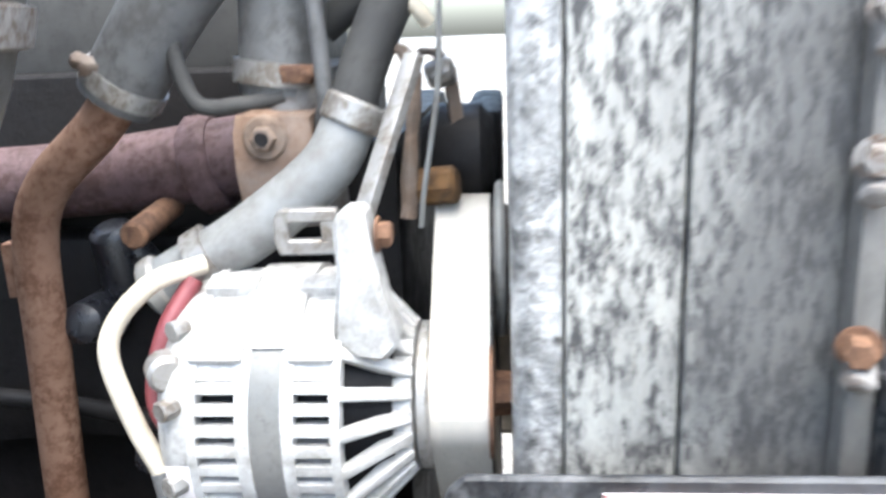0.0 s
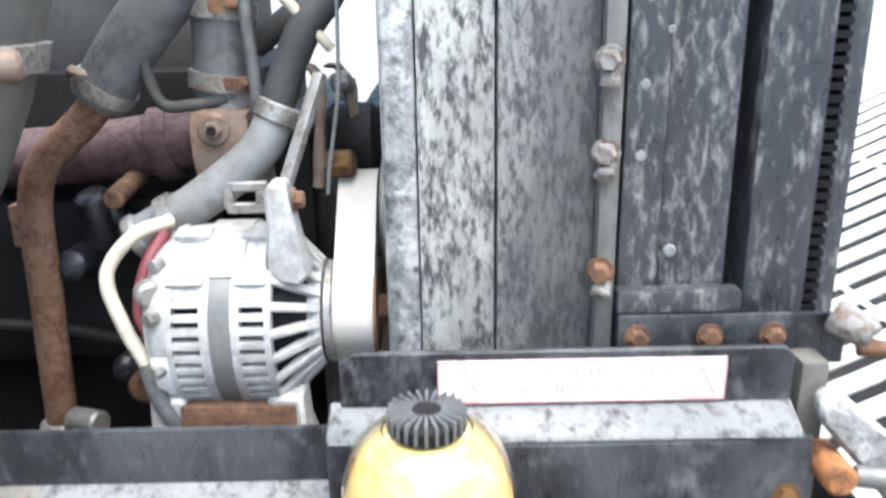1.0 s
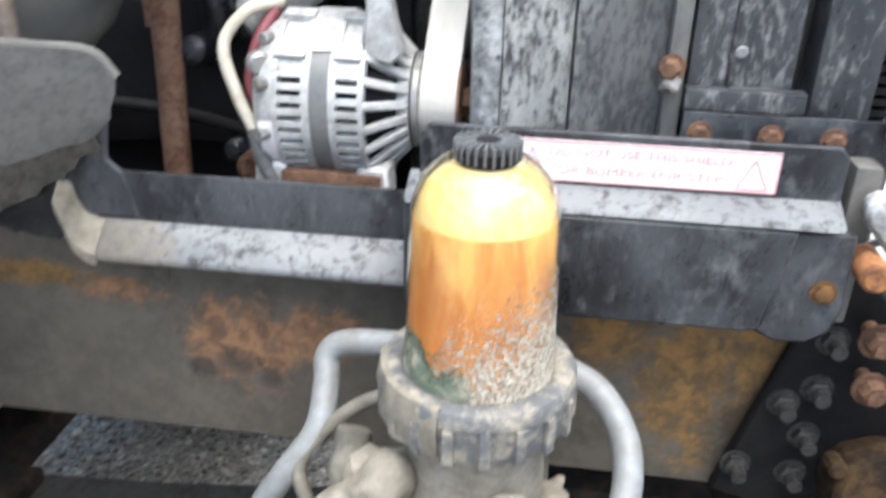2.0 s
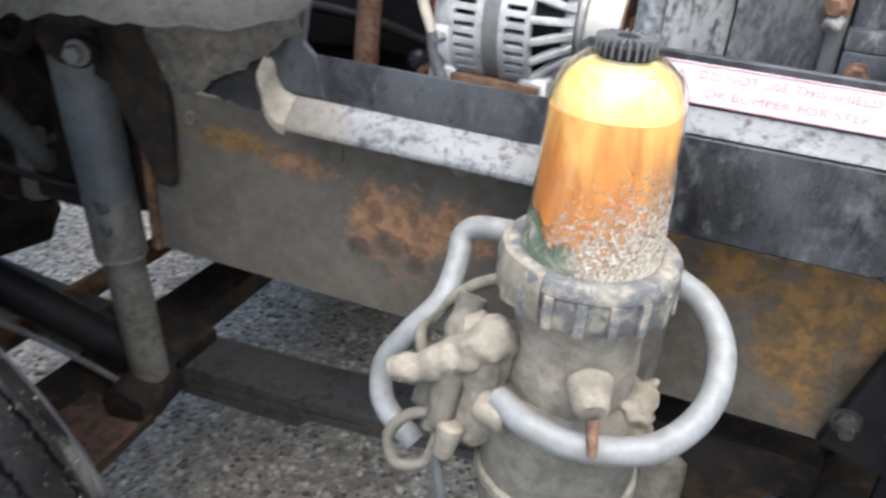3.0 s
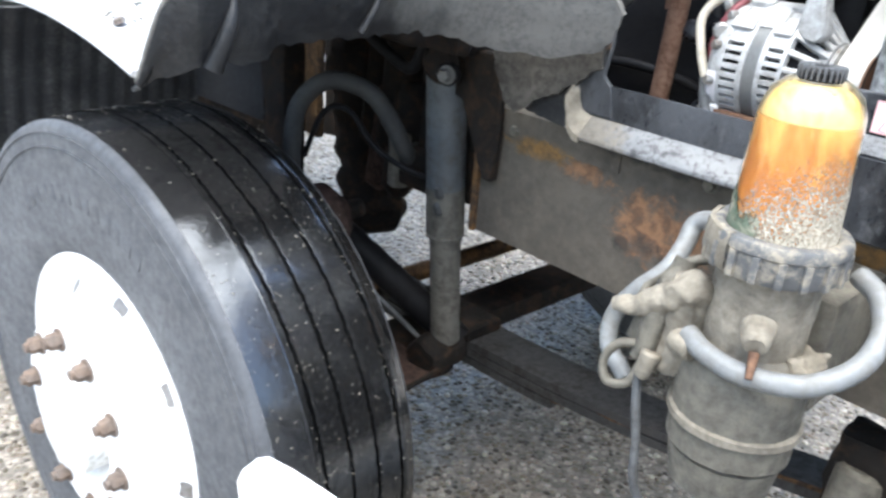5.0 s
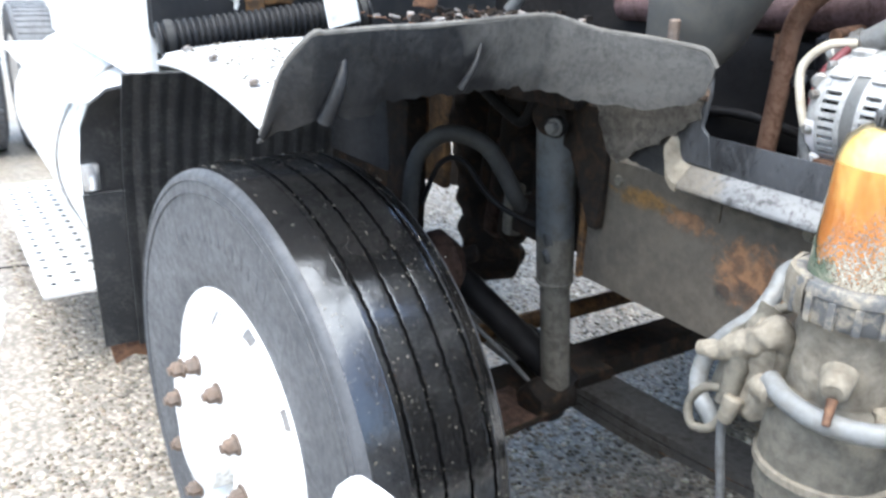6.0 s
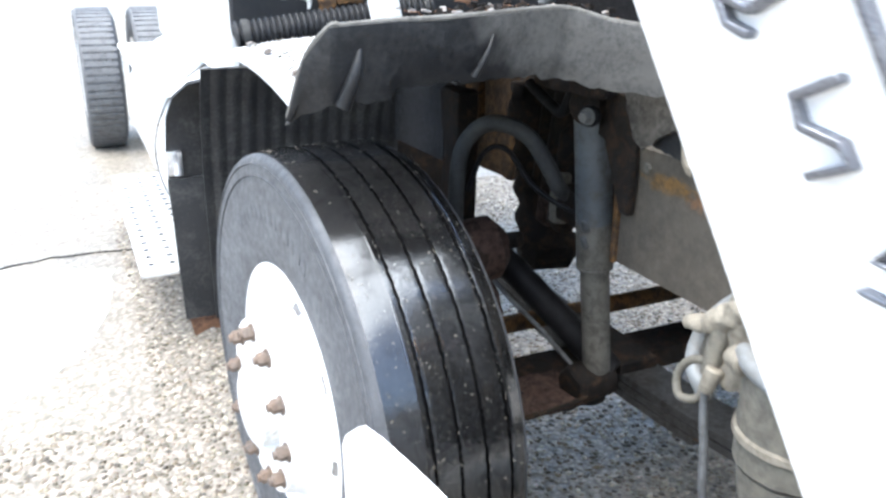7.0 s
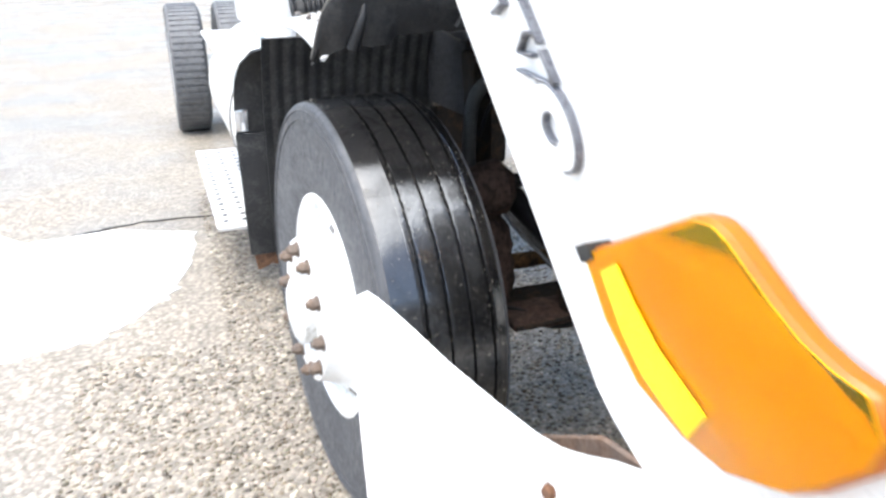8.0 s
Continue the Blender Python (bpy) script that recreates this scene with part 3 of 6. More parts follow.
# ---- chassis ----
def channel(y, out, x0, x1, z0, z1):
    """A C-shaped frame rail whose web faces out, with its riveted and rusted details."""
    t = thing("frame_rail", (0, y, z0), "mud-stained rusty steel frame rail of the truck", "frame rail", "frame rails")
    w = 0.008
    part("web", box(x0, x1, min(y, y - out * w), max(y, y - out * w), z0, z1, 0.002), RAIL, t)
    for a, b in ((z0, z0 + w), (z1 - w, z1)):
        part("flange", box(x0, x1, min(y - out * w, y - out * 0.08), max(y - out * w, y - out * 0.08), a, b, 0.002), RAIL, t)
    return t


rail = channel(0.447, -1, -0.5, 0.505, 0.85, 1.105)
channel(0.447, -1, -6.6, -1.75, 0.85, 1.105)
part("top_strip", box(-0.5, -0.19, 0.4435, 0.447, 1.055, 1.105, 0.001), RAIL, rail)
part("rail_end_rust", rough_up(box(-0.512, -0.497, 0.438, 0.452, 0.85, 1.1, 0.004), 0.004, 40, 3), OCHRE, rail, "rusty rail end")
for x, z in ((0.262, 1.075), (0.29, 1.075), (-0.03, 1.085), (-0.42, 1.07)):
    part("rail_bolt", hexbolt((x, 0.447, z), (0, -1, 0), 0.01, 0.009), MUD_THIN, rail)
channel(1.313, 1, -6.6, 0.505, 0.85, 1.105)


def mount_plate():
    t = thing("radiator_mount", (0.1, 0.4, 1.105), "black painted folded steel mount on the frame rail", "bracket")
    part("rear_plate", box(-0.235, 0.102, 0.402, 0.408, 1.148, 1.2, 0.002), BLACK_PAINT, t)
    part("rear_ledge", slab([(0.408, 1.152), (0.372, 1.119), (0.372, 1.112), (0.447, 1.105), (0.447, 1.14), (0.408, 1.15)], "x", -0.232, 0.11, 0.002), GREY_DUST, t, "grey dust-covered ledge")
    part("end_ear", rough_up(slab([(-0.262, 1.15), (-0.262, 1.2), (-0.247, 1.225), (-0.232, 1.255), (-0.224, 1.29), (-0.209, 1.29), (-0.207, 1.262), (-0.213, 1.235), (-0.216, 1.212), (-0.2, 1.199), (-0.19, 1.15)], "y", 0.4, 0.407, 0.002), 0.002, 50), BLACK_PAINT, t, "dusty torn ear at the mount's end")
    part("ear_bolt", hexbolt((-0.22, 0.4, 1.262), (0.2, -1, 0), 0.008, 0.01), STAINED, t, "rusty bolt")
    part("front_plate", slab([(0.1, 1.2), (0.1, 1.262), (0.11, 1.272), (0.466, 1.272), (0.475, 1.262), (0.475, 1.2)], "y", 0.393, 0.399, 0.002), BLACK_PAINT, t)
    part("front_ledge", slab([(0.4, 1.218), (0.4, 1.226), (0.366, 1.21), (0.362, 1.204)], "x", 0.09, 0.476, 0.002), GREY_DUST, t, "grey dust-covered ledge")
    part("front_panel", slab([(0.09, 1.1), (0.09, 1.204), (0.438, 1.204), (0.43, 1.15), (0.422, 1.104), (0.41, 1.1)], "y", 0.363, 0.37, 0.003), BLACK_PAINT, t)
    part("end_plate", slab([(0.41, 1.1), (0.425, 1.2), (0.49, 1.2), (0.494, 1.13), (0.486, 1.1), (0.468, 1.088), (0.44, 1.086)], "y", 0.374, 0.382, 0.003), BLACK_PAINT, t)
    part("end_bolt", hexbolt((0.472, 0.374, 1.142), (0, -1, 0), 0.009, 0.006), OCHRE, t, "rusty bolt")
    sweep = [(math.radians(a), 0.028, 0.0) for a in (0, 15, 30, 45, 60, 75, 90)] + [(math.radians(90), 0.028, k) for k in (0.006, 0.012, 0.018)]
    part("upturned_end", sheet([[(-0.228 - r * math.sin(a) - 0.5 * k, y + 0.2 * k, z + r * 1.3 * (1 - math.cos(a)) + k) for y, z in ((0.41, 1.153), (0.39, 1.138), (0.371, 1.12), (0.371, 1.108))] for a, r, k in sweep], 0.003), MUD, t, "clay-caked upturned end")


mount_plate()


def decal():
    t = thing("warning_decal", (0.3, 0.3925, 1.245), "white warning sticker with faded red print, on the mount", "sticker")
    y = 0.3926
    part("backing", box(0.181, 0.418, y - 0.0012, y, 1.226, 1.264, 0), STICKER, t)
    red = None
    for x0, x1, z0, z1 in ((0.181, 0.418, 1.2625, 1.264), (0.181, 0.418, 1.226, 1.2275), (0.181, 0.1825, 1.226, 1.264), (0.4165, 0.418, 1.226, 1.264)):
        red = box(x0, x1, y - 0.002, y - 0.0013, z0, z1, 0, bm=red)
    part("border", red, STICKER_RED, t)
    for cx in (0.203, 0.397):
        tri = None
        for a, b in (((cx - 0.013, 1.23), (cx, 1.257)), ((cx, 1.257), (cx + 0.013, 1.23)), ((cx + 0.013, 1.23), (cx - 0.013, 1.23))):
            tri = rod((a[0], y - 0.0016, a[1]), (b[0], y - 0.0016, b[1]), 0.0009, n=6, bm=tri)
        part("warning_triangle", tri, STICKER_RED, t)
    for words, x0, x1, z, material in (("DO NOT USE THIS SHIELD", 0.219, 0.377, 1.2505, STICKER_RED), ("OR BUMPER FOR STEP", 0.227, 0.371, 1.2335, STICKER_RED)):
        font = bpy.data.curves.new("print", "FONT")
        font.body, font.extrude = words, 0.02
        tmp = bpy.data.objects.new("print", font)
        me = bpy.data.meshes.new_from_object(tmp)
        bm = bmesh.new()
        bm.from_mesh(me)
        bpy.data.objects.remove(tmp)
        bpy.data.meshes.remove(me)
        lo, hi = min(v.co.x for v in bm.verts), max(v.co.x for v in bm.verts)
        top = max(v.co.y for v in bm.verts)
        for v in bm.verts:
            v.co = Vector((x0 + (x1 - x0) * (v.co.x - lo) / (hi - lo), y - 0.0016 - 0.02 * v.co.z, z + 0.0078 * v.co.y / top))
        part("print_line", bm, material, t, "faded red capitals", smooth=0)


decal()


def front_bracket():
    t = thing("front_bracket", (0.5, 0.4, 1.0), "black greasy front hinge bracket with rusty bolts", "bracket")
    part("bracket_plate", slab([(0.425, 0.86), (0.478, 1.06), (0.488, 1.1), (0.5, 1.1), (0.52, 1.15), (0.6, 1.06), (0.62, 0.9), (0.58, 0.82)], "y", 0.425, 0.44, 0.003), SOOT, t)
    for x, z in ((0.512, 1.064), (0.509, 1.006), (0.508, 0.946), (0.504, 0.896), (0.446, 0.9), (0.48, 0.985)):
        part("bolt", rod((x, 0.425, z), (x, 0.4, z), 0.008, bm=hexbolt((x, 0.425, z), (0, -1, 0), 0.0125, 0.01)), BOLT_DARK, t)
    for x, z in ((0.542, 1.082), (0.548, 1.028)):
        part("bolt", rod((x, 0.425, z), (x, 0.38, z), 0.008, bm=hexbolt((x, 0.4, z), (0, -1, 0), 0.0135, 0.014)), RUST, t, "rusty bolt")
    part("rusty_disc", rough_up(rod((0.58, 0.42, 0.9), (0.58, 0.36, 0.92), 0.052, n=28, r=0.006), 0.004, 40), OCHRE_DARK, t, "rusty round plate")
    part("disc_bolt", rod((0.53, 0.4, 0.94), (0.53, 0.37, 0.945), 0.01, n=8, r=0.003), OCHRE_DARK, t)
    part("pivot_bolt", rod((0.505, 0.4, 1.17), (0.505, 0.35, 1.17), 0.014, r=0.003), ORANGE_RUST, t, "orange rusty pivot bolt")
    part("pivot_pin", rod((0.52, 0.36, 1.17), (0.6, 0.34, 1.172), 0.009), BAND, t)
    part("hinge_arm", slab([(0.488, 1.232), (0.503, 1.241), (0.56, 1.192), (0.64, 1.12), (0.74, 1.03), (0.7, 0.95), (0.6, 1.08), (0.54, 1.158), (0.492, 1.212)], "y", 0.37, 0.39, 0.004), ALLOY_EDGE, t, "scuffed bare hinge arm")
    part("corner_post", box(0.482, 0.506, 0.395, 0.43, 1.1, 1.255, 0.006), DUCT_MUD, t)


front_bracket()


# ---- radiator ----
def radiator():
    t = thing("radiator", (0.33, 0.9, 1.2), "black weathered truck radiator with side tank", "radiator")
    y0, y1, z0, z1 = 0.452, 1.31, 1.06, 1.86
    sh = thing("fan_shroud", (0.23, 0.9, 1.2), "black fan shroud weathered to pale grey", "fan shroud")
    part("shroud_rim", rough_up(slab([(0.136, y0 + 0.034), (0.139, y0 + 0.026), (0.15, y0 + 0.022), (0.166, y0 + 0.018), (0.166, y1), (0.136, y1)], "z", z0, z1, 0.002), 0.0015, 60), ALLOY_EDGE, sh, "scuffed shiny front rim")
    part("shroud_panel", box(0.1675, 0.2325, y0 + 0.012, y1, z0, z1, 0.004), SHROUD, sh)
    part("shroud_panel", box(0.234, 0.318, y0 + 0.008, y1, z0, z1, 0.006), SHROUD, sh)
    part("flange", box(0.318, 0.334, y0 - 0.008, y1, z0, z1, 0.003), FLANGE, t, "grey dusty flange")
    for z in (1.322, 1.424, 1.498, 1.6):
        part("bolt", hexbolt((0.322, y0 - 0.008, z), (-0.3, -1, 0), 0.009, 0.014), RUST if z == 1.322 else CORRODED, t, "corroded flange bolt")
        part("corrosion_lump", rough_up(rod((0.318, y0 - 0.02, z - 0.02), (0.324, y0 - 0.008, z - 0.008), 0.008, n=10, r=0.003), 0.005, 90), CORRODED, t)
    part("side_tank", box(0.337, 0.372, y0 - 0.004, y1, z0, z1, 0.006), TANK_BLACK, t)
    part("side_tank", box(0.372, 0.432, y0 + 0.002, y1, z0, z1, 0.008), TANK_BLACK, t)
    part("cooler_core", box(0.45, 0.505, y0 + 0.004, y1, z0, z1, 0.006), TANK_BLACK, t)
    part("gap_seal", box(0.432, 0.45, y0 + 0.05, y1, z0, z1, 0.002), RUBBER_DARK, t)
    part("condenser", box(0.527, 0.545, y0 + 0.03, y1, z0, z1, 0.003), TANK_BLACK, t)
    fin = finish(box(0.507, 0.526, y0 + 0.022, y0 + 0.05, 0, 0.006, 0), "fin", SOOT, 0)
    for i in range(70):
        f = new("fin", fin)
        f.parent, f.location = t, Vector((0, 0, 1.1 + i * 0.0105)) - t.location
    for x, z, r in ((0.352, 1.478, 0.0055), (0.351, 1.42, 0.006), (0.351, 1.385, 0.003), (0.381, 1.337, 0.0062), (0.37, 1.52, 0.004), (0.384, 1.55, 0.005), (0.352, 1.545, 0.005)):
        part("paint_fleck", spin([(r, 0), (r * 0.7, 0.0015)], along((x, y0 - 0.003, z), (x, y0 - 1, z)), 7), HOSE_WHITE, t)
    b = thing("cooler_bracket", (0.43, 0.43, 1.27), "black steel bracket with three rusty bolts", "bracket")
    part("bracket_bar", box(0.335, 0.53, 0.424, 0.43, 1.24, 1.287, 0.003), BLACK_PAINT, b)
    part("bracket_flange", box(0.335, 0.44, 0.43, 0.45, 1.287, 1.306, 0.003), TANK_BLACK, b)
    for x in (0.351, 0.413, 0.467):
        part("bolt", hexbolt((x, 0.424, 1.268), (0, -1, 0), 0.0085, 0.008), RUST, b)
    part("end_nut", rough_up(rod((0.512, 0.42, 1.288), (0.54, 0.4, 1.276), 0.015, 0.012, 14, 0.004), 0.005, 70), CORRODED, b, "white corroded end nut")
    part("rust_tail", rough_up(rod((0.53, 0.405, 1.265), (0.575, 0.39, 1.265), 0.008, 0.005, 10, 0.002), 0.003, 70), RUST, b)


radiator()


# ---- alternator ----
def alternator():
    t = thing("alternator", (-0.02, 0.53, 1.16), "cast aluminium alternator with slotted housing and steel band", "alternator")
    ax = Matrix.Translation((-0.084, 0.53, 1.255)) @ Euler((0, radians(90), 0)).to_matrix().to_4x4() @ Matrix.Diagonal((1, 1, 0.92, 1))
    R = 0.088
    turn = ax @ pose(0, 0, 0, 0, 0, 346)
    cover = part("rear_cover", spin([(0.04, 0.0), (0.07, 0.002), (0.08, 0.01), (R - 0.003, 0.018), (R - 0.003, 0.031)], ax, 40), ALLOY, t, "stained rear cover")
    for a in (250, 285, 215):
        q = ax @ (pose(0, 0, 0, 0, 0, a) @ Vector((R - 0.006, 0, 0.02)))
        part("cover_bolt", rod(q, q + Vector((-0.006, -0.01, 0)), 0.007, n=8, r=0.001), STEEL, cover)
    part("steel_band", spin([(R - 0.001, 0.07), (R + 0.001, 0.071), (R + 0.001, 0.092), (R - 0.001, 0.093)], ax, 48), BAND, t, "dull grey stator band")
    part("stator", spin([(R - 0.012, 0.03), (R - 0.012, 0.12), (0.055, 0.158)], ax, 32), SOOT, t, "dark windings behind the slots")
    for x0, x1 in ((0.03, 0.036), (0.062, 0.071), (0.092, 0.1), (0.124, 0.13)):
        part("housing_ring", spin([(R - 0.01, x0), (R + 0.002, x0), (R + 0.002, x1), (R - 0.01, x1)], ax, 48, closed=True), ALLOY, t)
    # solid upper shells; the slots stay open in the lower front
    for x0, x1 in ((0.035, 0.063), (0.099, 0.125)):
        part("housing_shell", spin([(R - 0.01, x0), (R, x0), (R, x1), (R - 0.01, x1)], turn, 40, closed=True, arc=radians(254)), ALLOY, t)
        for i in range(13):
            m = ax @ pose(0, 0, 0, 0, 0, 243 + i * 8.2)
            part("slot_rib", box(R - 0.012, R + 0.0015, -0.0036, 0.0036, x0, x1, 0.001, m=m), ALLOY, t)
    part("housing_shell", spin([(R - 0.004, 0.06), (R + 0.003, 0.061), (R + 0.003, 0.102), (R - 0.004, 0.103)], turn, 40, closed=True, arc=radians(242)), ALLOY, t)
    for i in range(22):
        m = ax @ pose(0, 0, 0, 0, 0, i * 360 / 22)
        part("nose_fin", slab([(R + 0.001, 0.122), (R + 0.001, 0.13), (0.05, 0.172), (0.046, 0.16)], "y", -0.0042, 0.0042, 0.001, m=m), ALLOY, t)
    part("nose_boss", spin([(0.035, 0.155), (0.05, 0.158), (0.05, 0.17), (0.036, 0.172)], ax, 32), ALLOY, t)
    for a in (228, 196, 345):
        m = ax @ pose(0, 0, 0, 0, 0, a)
        part("through_bolt_boss", box(R - 0.004, R + 0.007, -0.009, 0.009, 0.03, 0.066, 0.003, m=m), ALLOY, t)
        part("through_bolt_boss", box(R - 0.004, R + 0.006, -0.009, 0.009, 0.096, 0.126, 0.003, m=m), ALLOY, t)
    part("upper_lug", slab([(0.03, 1.318), (0.035, 1.36), (0.034, 1.388), (0.038, 1.397), (0.053, 1.397), (0.057, 1.37), (0.062, 1.345), (0.07, 1.315), (0.06, 1.304), (0.044, 1.306)], "y", 0.466, 0.496, 0.003), ALLOY, t)
    part("lug_bolt", hexbolt((0.058, 0.48, 1.38), (1, 0, 0), 0.008, 0.008), RUST, t)
    link = part("slotted_link", slab([(-0.002, 1.367), (-0.005, 1.373), (-0.005, 1.389), (-0.001, 1.395), (0.034, 1.395), (0.034, 1.387), (0.004, 1.387), (0.004, 1.376), (0.034, 1.376), (0.034, 1.367)], "y", 0.484, 0.492, 0.001), STEEL, t, "dull slotted adjuster link")
    part("link_end", box(0.024, 0.036, 0.484, 0.492, 1.3755, 1.3875, 0.001), STEEL, link)
    for x, lean in ((-0.068, -0.012), (0.04, 0.012)):
        part("mount_ear", slab([(x - 0.016 + lean, 1.132), (x - 0.018, 1.165), (x - 0.016, 1.2), (x + 0.016, 1.2), (x + 0.018, 1.165), (x + 0.016 + lean, 1.132), (x + lean, 1.126)], "y", 0.456, 0.5, 0.004), ALLOY, t)
    part("mount_bar", box(-0.056, 0.05, 0.453, 0.56, 1.17, 1.193, 0.003), RUST, t, "rusty mounting bar")
    part("mount_stud", rod((-0.03, 0.49, 1.09), (-0.03, 0.49, 1.15), 0.011, n=10), STEEL, t)
    part("terminal", rod((-0.08, 0.475, 1.3), (-0.07, 0.458, 1.3), 0.012, r=0.003), STEEL, t)
    part("label_plate", spin([(R - 0.002, 0.012), (R - 0.002, 0.03)], ax @ pose(0, 0, 0, 0, 0, 275), 12, arc=radians(34)), STICKER, t, "white label")
    pul = thing("alternator_pulley", (0.1, 0.53, 1.25), "steel pulley with rusty nut", "pulley")
    part("hub_disc", spin([(0.046, 0.172), (0.05, 0.174), (0.05, 0.18), (0.03, 0.184)], ax, 32), STEEL, pul)
    part("pulley_wheel", spin([(0.03, 0.182), (0.037, 0.183), (0.037, 0.222), (0.03, 0.223)], ax, 32), STEEL, pul)
    part("nut", rod((0.122, 0.53, 1.255), (0.142, 0.53, 1.255), 0.016, 0.014, 6), RUST, pul)
    part("rust_disc", spin([(0.01, 0.222), (0.044, 0.223), (0.044, 0.226), (0.01, 0.227)], ax, 28), RUST, pul)
    # one endless belt round three pulleys
    p = thing("drive_belt", (0.1, 0.53, 1.2), "worn ribbed drive belt over the alternator pulley", "belt")
    cloud = []
    for cy, cz, r in ((0.53, 1.255, 0.041), (0.62, 1.325, 0.05), (0.8, 0.98, 0.1)):
        cloud += [(cy + r * math.cos(a * math.pi / 24), cz + r * math.sin(a * math.pi / 24)) for a in range(48)]
    cloud.sort()

    def half(points):
        out = []
        for q in points:
            while len(out) > 1 and (out[-1][0] - out[-2][0]) * (q[1] - out[-2][1]) - (out[-1][1] - out[-2][1]) * (q[0] - out[-2][0]) <= 0:
                out.pop()
            out.append(q)
        return out[:-1]
    loop = half(cloud) + half(cloud[::-1])
    rows = [[(x, y, z) for y, z in loop + loop[:1]] for x in (0.083, 0.122)]
    part("belt_band", sheet(rows, 0.004), BELT, p, smooth=60)
    part("belt_edge", sheet([[(x, y, z) for y, z in loop + loop[:1]] for x in (0.1222, 0.1242)], 0.004), SOOT, p, "dark frayed belt edge", smooth=60)
    q = thing("idler_pulley", (0.1, 0.635, 1.3), "dark idler pulley behind the belt", "pulley")
    part("wheel", rod((0.085, 0.62, 1.325), (0.136, 0.62, 1.325), 0.044, n=32, r=0.004), ENGINE_GREY, q)
    part("rim", rod((0.1255, 0.62, 1.325), (0.133, 0.62, 1.325), 0.06, n=32, r=0.003), DUCT, q)


alternator()


# ---- engine ----
def engine():
    t = thing("engine", (-0.6, 0.9, 0.6), "dark sooty diesel engine block in the bay", "engine")
    part("block", box(-1.25, -0.02, 0.74, 1.1, 0.8, 1.47, 0.02), SOOT, t)
    part("cylinder_head", box(-1.25, -0.06, 0.8, 1.06, 1.465, 1.56, 0.01), RUBBER_DARK, t)
    part("valve_cover", box(-1.25, -0.1, 0.83, 1.03, 1.56, 1.64, 0.02), ENGINE_GREY, t)
    part("oil_pan", box(-0.8, -0.1, 0.86, 1.02, 0.72, 0.82, 0.03), SOOT, t)
    part("side_cover", rough_up(box(-0.5, -0.06, 0.69, 0.75, 1.13, 1.33, 0.02), 0.01, 20, 3), SOOT, t, "oily black side cover")
    random.seed(21)
    for i in range(9):
        x, z = -0.21 + 0.02 * i + random.uniform(-0.01, 0.01), random.uniform(1.14, 1.32)
        r, h = random.uniform(0.012, 0.026), random.uniform(0.03, 0.1)
        end = (x + random.uniform(-0.02, 0.02), 0.655, z + h) if i % 2 else (x, 0.62, z + 0.01)
        part("oily_boss", rough_up(rod((x, 0.68, z), end, r, r * 0.8, 16, 0.006), 0.004, 40), OILY, t)
    for z in (1.18,):
        part("oily_pipe", tube([(-0.45, 0.68, z), (-0.32, 0.66, z + 0.01), (-0.18, 0.655, z - 0.01), (-0.1, 0.66, z - 0.05), (-0.05, 0.67, z - 0.09)], 0.009, 10), SOOT, t)
    part("front_gear_case", box(0.0, 0.055, 0.62, 1.15, 0.8, 1.42, 0.02), SOOT, t)
    m = thing("exhaust_manifold", (-0.25, 0.7, 1.36), "red-brown rusted cast iron exhaust manifold", "manifold")
    part("runner", tube([(-0.75, 0.74, 1.36), (-0.45, 0.72, 1.37), (-0.25, 0.7, 1.38), (-0.1, 0.69, 1.398), (-0.04, 0.73, 1.41)], [0.034, 0.034, 0.033, 0.034, 0.03], 18), RED_RUST, m)
    part("flange", rough_up(rod((-0.13, 0.69, 1.39), (-0.105, 0.69, 1.395), 0.042, n=20, r=0.004), 0.003, 50), RED_RUST, m)
    o = thing("water_outlet", (-0.03, 0.6, 1.4), "grey thermostat housing with wide hose and clamp", "housing")
    part("outlet_body", rod((-0.02, 0.62, 1.36), (-0.025, 0.62, 1.46), 0.036, 0.034, 24), ENGINE_GREY, o)
    part("outlet_hose", tube([(-0.028, 0.615, 1.455), (-0.024, 0.615, 1.5), (-0.02, 0.615, 1.56), (-0.015, 0.63, 1.66)], 0.031, 24), RUBBER_GREY, o)
    part("clamp", rod((-0.029, 0.615, 1.462), (-0.027, 0.615, 1.478), 0.0345, n=28), STEEL, o)
    part("clamp", rod((-0.024, 0.615, 1.53), (-0.022, 0.615, 1.546), 0.0345, n=28), STEEL, o)
    for p in (Vector((-0.004, 0.58, 1.469)), Vector((-0.012, 0.578, 1.541))):
        screw = part("clamp_screw", rough_up(rod(p, p + Vector((0.017, 0.001, 0.003)), 0.0055, n=10, r=0.0015), 0.003, 90), RUST, o, "rusty clamp screw")
        part("screw_housing", rough_up(box(p.x - 0.014, p.x + 0.006, p.y - 0.003, p.y + 0.005, p.z - 0.006, p.z + 0.006, 0.002), 0.003, 90), RUST, screw)
    part("outlet_flange", rough_up(box(-0.056, 0.004, 0.57, 0.62, 1.372, 1.445, 0.014), 0.004, 40, 2), OUTLET, o, "rust-stained flange")
    part("flange_bolt", hexbolt((-0.03, 0.57, 1.428), (0, -1, 0), 0.009, 0.01), STAINED, o)
    part("bolt_washer", rod((-0.03, 0.571, 1.428), (-0.03, 0.565, 1.428), 0.016, n=20, r=0.002), STAINED, o)
    part("bolt_hole", rod((-0.03, 0.562, 1.428), (-0.03, 0.5575, 1.428), 0.005, n=10), SOOT, o)
    hs = thing("radiator_hose", (0.0, 0.57, 1.4), "dusty grey rubber coolant hose with steel clamps", "hose")
